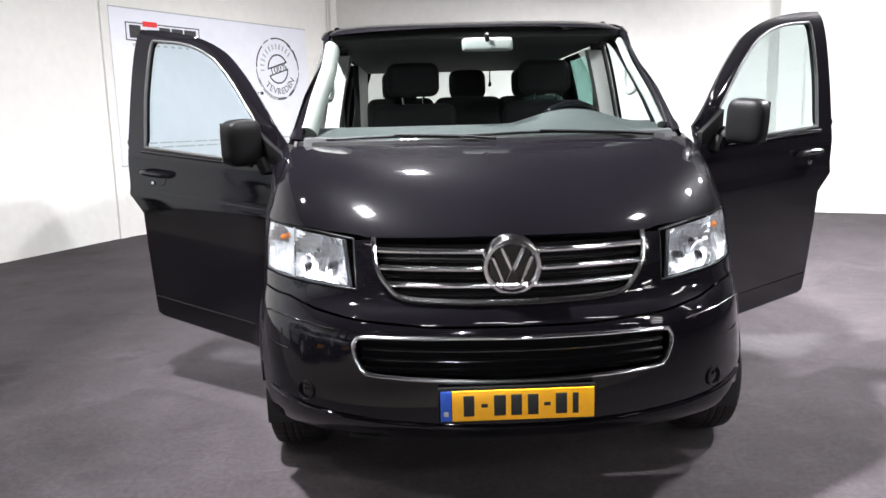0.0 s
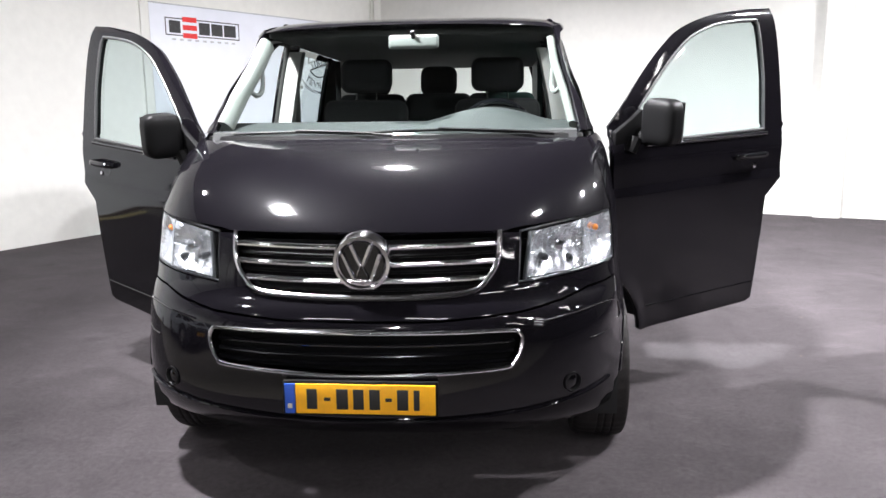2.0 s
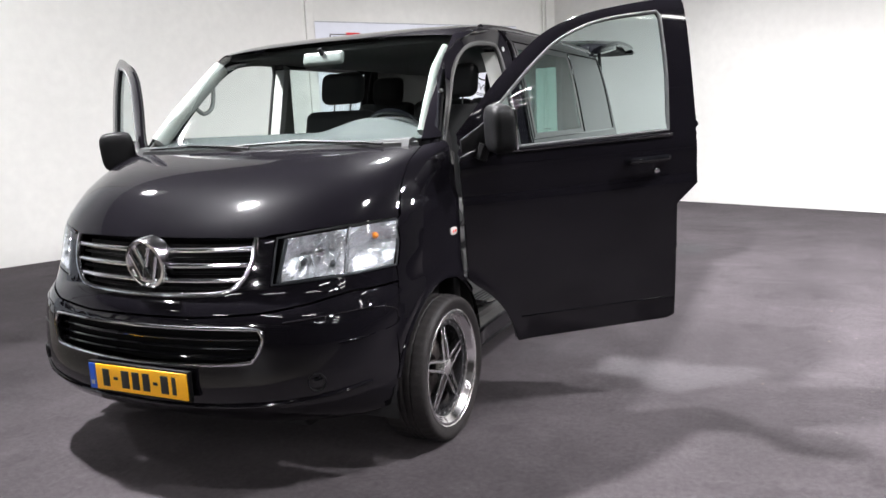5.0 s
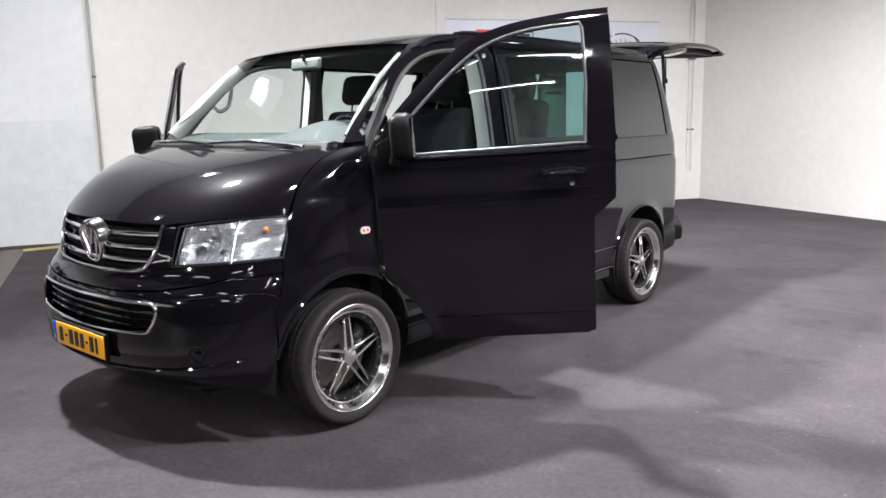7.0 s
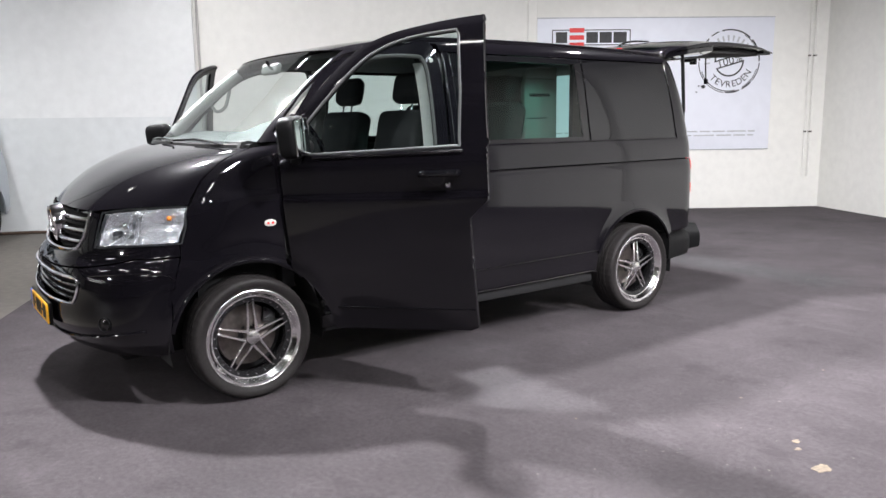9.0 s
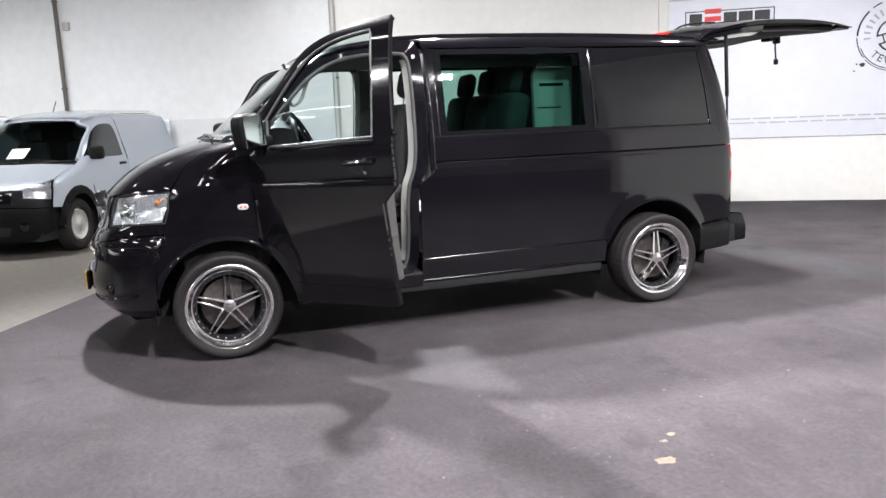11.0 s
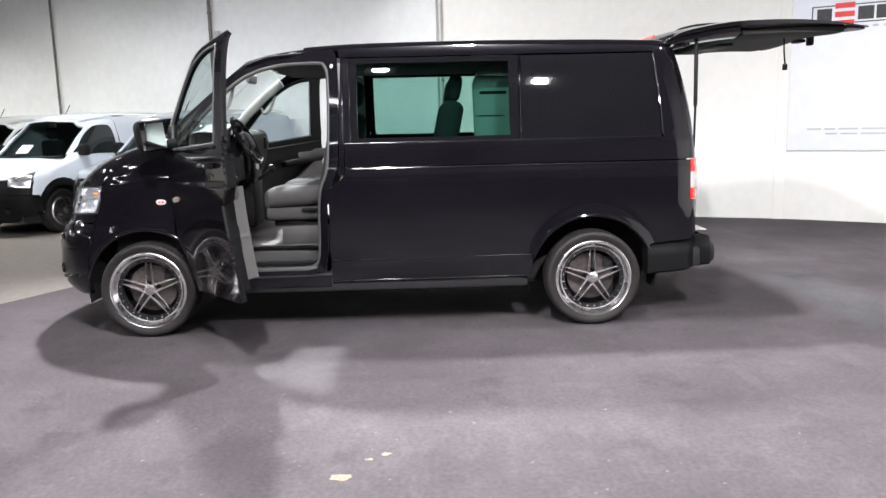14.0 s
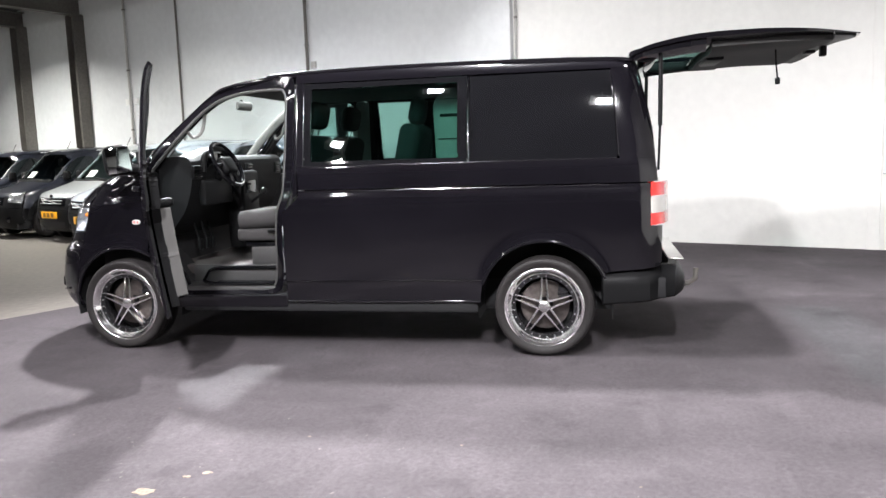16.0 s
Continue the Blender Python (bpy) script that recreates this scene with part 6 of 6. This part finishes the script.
# ---- parked vans along the west wall ----
def small_van(m, paint, label, plate=True, height=1.0):
    nose = table([(0.15, 0.16), (0.22, 0.07), (0.35, 0.015), (0.5, 0.0), (0.60, 0.015), (0.72, 0.05), (0.80, 0.12), (0.86, 0.28), (0.92, 0.50), (0.98, 0.74), (1.01, 0.82), (1.2, 1.04), (1.40, 1.28), (1.50, 1.42), (1.60, 1.75), (1.7, 2.2)])
    halfw = table([(0.1, 0.78), (0.2, 0.82), (0.5, 0.85), (0.8, 0.85), (0.95, 0.83), (1.1, 0.79), (1.3, 0.735), (1.45, 0.69), (1.52, 0.65), (1.56, 0.60), (1.585, 0.50), (1.60, 0.3), (1.62, 0.05), (1.8, 0.02)])
    topz = table([(0.0, 1.612), (0.3, 1.60), (0.5, 1.585), (0.60, 1.56), (0.7, 1.45)])
    drop = table([(1.0, 0.30), (1.42, 0.10), (1.7, 0.03), (2.2, 0.0), (3.6, 0.0), (4.0, 0.05)])
    n_, l_ = 2.5, 0.48

    def hw(y, z):
        w = halfw(min(1.62, z + drop(y) * ease(1.15, 1.45, z)))
        for c in (0.78, 2.98):
            q = math.hypot(y - c, z - 0.30) - 0.36
            w += 0.02 * math.exp(-(q / 0.04) ** 2)
        return w

    def fy(x, z):
        q = min(0.9999, abs(x) / hw(nose(z) + 0.3, z))
        return nose(z) + l_ * (1 - (1 - q ** n_) ** (1 / n_))

    def sx(y, z):
        q = 1 - (y - nose(z)) / l_
        return hw(y, z) if q <= 0 else hw(max(y, nose(z) + 0.3), z) * (1 - min(q, 1.0) ** n_) ** (1 / n_)

    def sw(z):
        xs = 0.62 * hw(nose(z) + 0.3, z)
        return xs, fy(xs, z)

    def u_x(x, z):
        xs, ys = sw(z)
        return x if abs(x) <= xs else math.copysign(xs + fy(x, z) - ys, x)

    def u_y(y, z):
        xs, ys = sw(z)
        return xs + y - ys

    def sk(u, z):
        xs, ys = sw(z)
        if abs(u) <= xs:
            return Vector((u, fy(u, z), z))
        y = ys + abs(u) - xs
        return Vector((math.copysign(sx(y, z), u), y, z))

    car = empty("parked_van", label, "van", m, "parked vans")

    def sh(name, spec, material, label_="", mir=None, **kw):
        o = outline(spec, fine=0.06, fx=u_x, fy_=u_y)
        for q in ((False,) if mir is None else (False, True)):
            sheet(name, o, material, car, label_, f=sk, step=0.12, mirror=q, rim=kw.get("rim", 0.012), inset=kw.get("inset", 0.0))

    sh("bonnet", xs_([(-0.55, 0.748), (0, 0.742), (0.55, 0.748), (0.76, 0.84), (0.74, 0.97), (0.4, 0.995), (0, 1.0), (-0.4, 0.995), (-0.74, 0.97), (-0.76, 0.84)]), paint)
    sh("bumper", xs_([(-0.8, 0.54), (-0.5, 0.56), (0, 0.565), (0.5, 0.56), (0.8, 0.54), (0.8, 0.3), (0.6, 0.2), (-0.6, 0.2), (-0.8, 0.3)]), BLACK, "unpainted dark bumper")
    sh("nose_panel", xs_([(-0.54, 0.735), (0.54, 0.735), (0.56, 0.66), (0.80, 0.62), (0.8, 0.55), (0.5, 0.57), (0, 0.575), (-0.5, 0.57), (-0.8, 0.55), (-0.80, 0.62), (-0.56, 0.66)]), BLACK, "unpainted dark front panel")
    sh("grille", xs_([(-0.46, 0.735), (0.46, 0.735), (0.44, 0.615), (-0.44, 0.615)]), GLOSSBLACK, rim=0.0, inset=-0.004)
    sh("headlamp", xs_([(0.55, 0.77), (0.76, 0.825), (0.80, 0.72), (0.80, 0.635), (0.57, 0.665)]), CARLAMP, "clear headlamp", mir=True)
    sh("windscreen", xs_([(-0.70, 1.02), (0, 1.012), (0.70, 1.02), (0.62, 1.44), (0.4, 1.47), (0, 1.485), (-0.4, 1.47), (-0.62, 1.44)]), CARGLASS, "dark windscreen", inset=0.003, rim=0.0)
    a = [(0.78 + 0.36 * math.cos(radians(q)), 0.30 + 0.36 * math.sin(radians(q))) for q in range(178, -1, -12)]
    b = [(2.98 + 0.36 * math.cos(radians(q)), 0.30 + 0.36 * math.sin(radians(q))) for q in range(178, -1, -12)]
    side = xs_([(0.77, 0.84)]) + xs_([(0.815, 0.73), (0.815, 0.55)]) + ys_([(0.40, 0.54), (0.42, 0.32)] + a + [(1.18, 0.25), (2.046, 0.25), (2.046, 1.0), (2.046, 1.53), (1.62, 1.50), (1.45, 1.45)]) + xs_([(0.645, 1.40), (0.72, 1.03), (0.745, 0.985)])
    cargo = ys_([(2.054, 0.25), (2.58, 0.25)] + b + [(3.40, 0.28), (3.55, 0.35), (3.55, 1.0), (3.52, 1.35), (3.48, 1.50), (3.0, 1.535), (2.054, 1.53)])
    win = spline([(1.14, 1.03), (1.55, 1.03), (1.93, 1.03), (1.96, 1.10), (1.96, 1.30), (1.92, 1.40), (1.80, 1.425), (1.60, 1.40), (1.40, 1.28), (1.24, 1.14)], 3, True)
    o_, i_ = outline(side, fine=0.06, fx=u_x, fy_=u_y), outline(ys_(win), fine=0.06, fx=u_x, fy_=u_y)
    for q in (False, True):
        sheet("cab_side", o_, paint, car, f=sk, step=0.12, mirror=q, rim=0.012)
        sheet("cargo_side", outline(cargo, fine=0.06, fx=u_x, fy_=u_y), paint, car, f=sk, step=0.12, mirror=q, rim=0.012)
        sheet("side_window", i_, CARDARK, car, "dark cab side window", f=sk, step=0.12, mirror=q, rim=0.004, inset=-0.003)
        sheet("arch_moulding", outline(ys_([(0.78 + r_ * math.cos(radians(t_)), 0.30 + r_ * math.sin(radians(t_))) for r_, rng in ((0.445, range(175, -6, -15)), (0.355, range(-5, 176, 15))) for t_ in rng]), fine=0.06, fx=u_x, fy_=u_y), BLACK, car, "black plastic wheel-arch moulding", f=sk, step=0.12, mirror=q, rim=0.004, inset=-0.008)
    sh("roof_header", xs_([(-0.625, 1.445), (-0.4, 1.474), (0, 1.489), (0.4, 1.474), (0.625, 1.445), (0.612, 1.50), (0.4, 1.535), (0, 1.55), (-0.4, 1.535), (-0.612, 1.50)]), paint)
    for sd in (-1, 1):
        ridge = [sk(u_x(x, z), z) for x, z in ((0.722, 1.02), (0.70, 1.12), (0.675, 1.24), (0.645, 1.38))] + [sk(u_y(y, z), z) for y, z in ((1.46, 1.445), (1.60, 1.49), (1.80, 1.515), (2.05, 1.528))]
        part("roof_pillar", tube([Vector((sd * (q[0] - 0.012), q[1] + 0.010, q[2] - 0.006)) for q in spline([tuple(v) for v in ridge], 4)], 0.030, 10), paint, car)
    part("dashboard", box((-0.68, 0.86, 0.80), (0.68, 1.22, 0.985), bev=0.04), DARK, car)
    part("cab_divider", box((-0.60, 2.10, 0.25), (0.60, 2.13, 1.47), bev=0.01), DARK, car)
    for s in (-1, 1):
        part("seat_back", box((s * 0.36 - 0.22, 1.72, 0.70), (s * 0.36 + 0.22, 1.86, 1.22), bev=0.06, seg=3), FABRIC, car)
        part("head_rest", box((s * 0.36 - 0.12, 1.76, 1.24), (s * 0.36 + 0.12, 1.85, 1.40), bev=0.04, seg=3), FABRIC, car)
    sheet("roof", [(-0.60, 1.5), (0, 1.43), (0.60, 1.5), (0.60, 3.49), (-0.60, 3.49)], paint, car, f=lambda x, y: Vector((x, y, topz(abs(x)) - drop(y))), step=0.15, rim=0.0)
    part("rear_face", box((-0.78, 3.50, 0.30), (0.78, 3.54, 1.45), bev=0.02), paint, car)
    part("underbody", box((-0.70, 0.2, 0.18), (0.70, 3.5, 0.62)), DARK, car)
    for s in (-1, 1):
        for wy in (0.78, 2.98):
            w = new("wheel")
            w.parent = car
            w.matrix_basis = Matrix.Translation((s * 0.74, wy, 0.30)) @ Matrix.Rotation(0 if s > 0 else math.pi, 4, "Z")
            part("tyre", lathe(spline([(0.19, 0.07), (0.25, 0.09), (0.285, 0.075), (0.30, 0.0), (0.285, -0.08), (0.19, -0.08)], 3, True), 32, closed=True), RUBBER, w)
            part("hub", lathe([(0.19, 0.06), (0.17, 0.075), (0.10, 0.06), (0.05, 0.07), (0.001, 0.072)], 24), ALLOY, w)
        part("door_mirror", box((-0.09, -0.06, -0.08), (0.09, 0.06, 0.08), Matrix.Translation((s * (sx(1.25, 1.08) + 0.10), 1.22, 1.09)), 0.04, 3), BLACK, car)
    if plate:
        part("number_plate", box((-0.26, -0.018, 0.415), (0.26, 0.0, 0.525), bev=0.004), PLATE, car, "yellow number plate")
        for bx in (-0.15, -0.02, 0.12):
            part("bar", box((bx - 0.045, -0.021, 0.435), (bx + 0.045, -0.016, 0.505)), mat_platebar, car)
    sh("price_card", xs_([(-0.14, 1.055), (0.10, 1.055), (0.13, 1.165), (-0.11, 1.165)]), mat_white, "white price card in the windscreen", rim=0.0, inset=-0.006)
    fc = lambda pts, o=0.004: [sk(u_x(x, z), z) + Vector((0, -o, 0)) for x, z in spline(pts, 5)]
    part("cowl", tube(fc([(-0.70, 1.008), (-0.35, 1.002), (0, 1.0), (0.35, 1.002), (0.70, 1.008)]), 0.014, 6), BLACK, car)
    for xa, xb in ((-0.62, 0.0), (-0.05, 0.55)):
        part("wiper", tube(fc([(xa, 1.03), ((xa + xb) / 2, 1.035), (xb, 1.015)], 0.012), 0.007, 6), BLACK, car)
    for gz in (0.705, 0.655):
        part("grille_bar", tube(fc([(-0.35, gz), (0, gz), (0.35, gz)], 0.008), 0.008, 6), paint, car)
    part("badge", lathe([(0.045, -0.01), (0.045, 0.008), (0.03, 0.012), (0.001, 0.012)], 20, Matrix.Translation((0, fy(0, 0.755) - 0.002, 0.755)) @ Matrix.Rotation(radians(-90), 4, "Z")), CHROME, car, "plain round badge")
    sh("air_intake", xs_([(-0.42, 0.36), (0.42, 0.36), (0.38, 0.26), (-0.38, 0.26)]), DARK, rim=0.0, inset=-0.003)
    for s in (-1, 1):
        part("fog_lamp", lathe([(0.05, -0.01), (0.05, 0.006), (0.001, 0.01)], 18, Matrix.Translation((s * 0.56, fy(0.56, 0.36) - 0.002, 0.36)) @ Matrix.Rotation(radians(-90 + s * 25), 4, "Z")), GLOSSBLACK, car)
        sc = lambda pts: [Vector((s * (sk(u_y(y, z), z).x + 0.001), y, z)) for y, z in pts]
        part("door_seam", tube(sc([(1.13, 1.0), (1.12, 0.7), (1.16, 0.5), (1.22, 0.34)]), 0.005, 5), DARK, car)
        part("door_seam", tube(sc([(2.05, 1.46), (2.06, 1.0), (2.05, 0.6), (2.03, 0.34)]), 0.005, 5), DARK, car)
        part("side_moulding", tube(sc([(1.22, 0.52), (1.9, 0.53), (2.5, 0.53)]), 0.022, 6, flat=0.5), BLACK, car)
        part("door_handle", tube(sc([(1.82, 0.93), (1.90, 0.935), (1.98, 0.93)]), 0.016, 6), BLACK, car)
    part("aerial", tube([(0.0, 1.75, 1.57), (0.0, 1.86, 1.72)], 0.006, 6), BLACK, car)
    return car


CARLAMP = mat("car_lamp_glass", (0.42, 0.43, 0.45), 0.15, 0.7, 30, 0.4, 0.8, 0.8)
CARDARK = mat("dark_car_window", (0.012, 0.015, 0.016), 0.04, 0, 5, 0.1, 0, 0.4)
CARGLASS = glass("car_glass", (0.55, 0.66, 0.64), ior=1.5)
mat_platebar = mat("plate_bar", (0.25, 0.12, 0.01), 0.5, 0, 30, 0.1)
SILVER = mat("silver_car_paint", (0.40, 0.44, 0.49), 0.30, 0.35, 500, 0.06, 0, 0.9)
WHITECAR = mat("white_car_paint", (0.52, 0.57, 0.62), 0.32, 0.0, 200, 0.04, 0, 0.8)
BEIGE = mat("pale_cream_car_paint", (0.44, 0.46, 0.46), 0.3, 0.25, 400, 0.06, 0, 0.9)
DARKBLUE = mat("dark_blue_car_paint", (0.012, 0.014, 0.022), 0.3, 0.0, 400, 0.1, 0, 1.0)
for k, (pt, lb, pl_) in enumerate(((SILVER, "silver compact van with dark bumper and yellow number plate", True), (WHITECAR, "white compact van with dark unpainted bumper", True),
                              (BEIGE, "pale cream compact van parked along the wall", True), (DARKBLUE, "dark blue compact van parked along the wall", False),
                              (DARKBLUE, "dark blue compact van in the far row", False), (WHITECAR, "white compact van at the far end of the row", False))):
    pos = Vector((-4.06, -1.50, 0)) if k == 0 else Vector((-4.35, -3.32, 0)) + D1 * (2.0 * (k - 1)) - N1 * (0.6 if k > 1 else 0.0)
    small_van(pose(pos.x, pos.y, -0.006, 0, 0, (63.5, 66.5, 65.0)[k % 3]) @ Matrix.Diagonal((0.97, 0.94 if k < 2 else 0.88, 1.04, 1)), pt, lb, pl_)
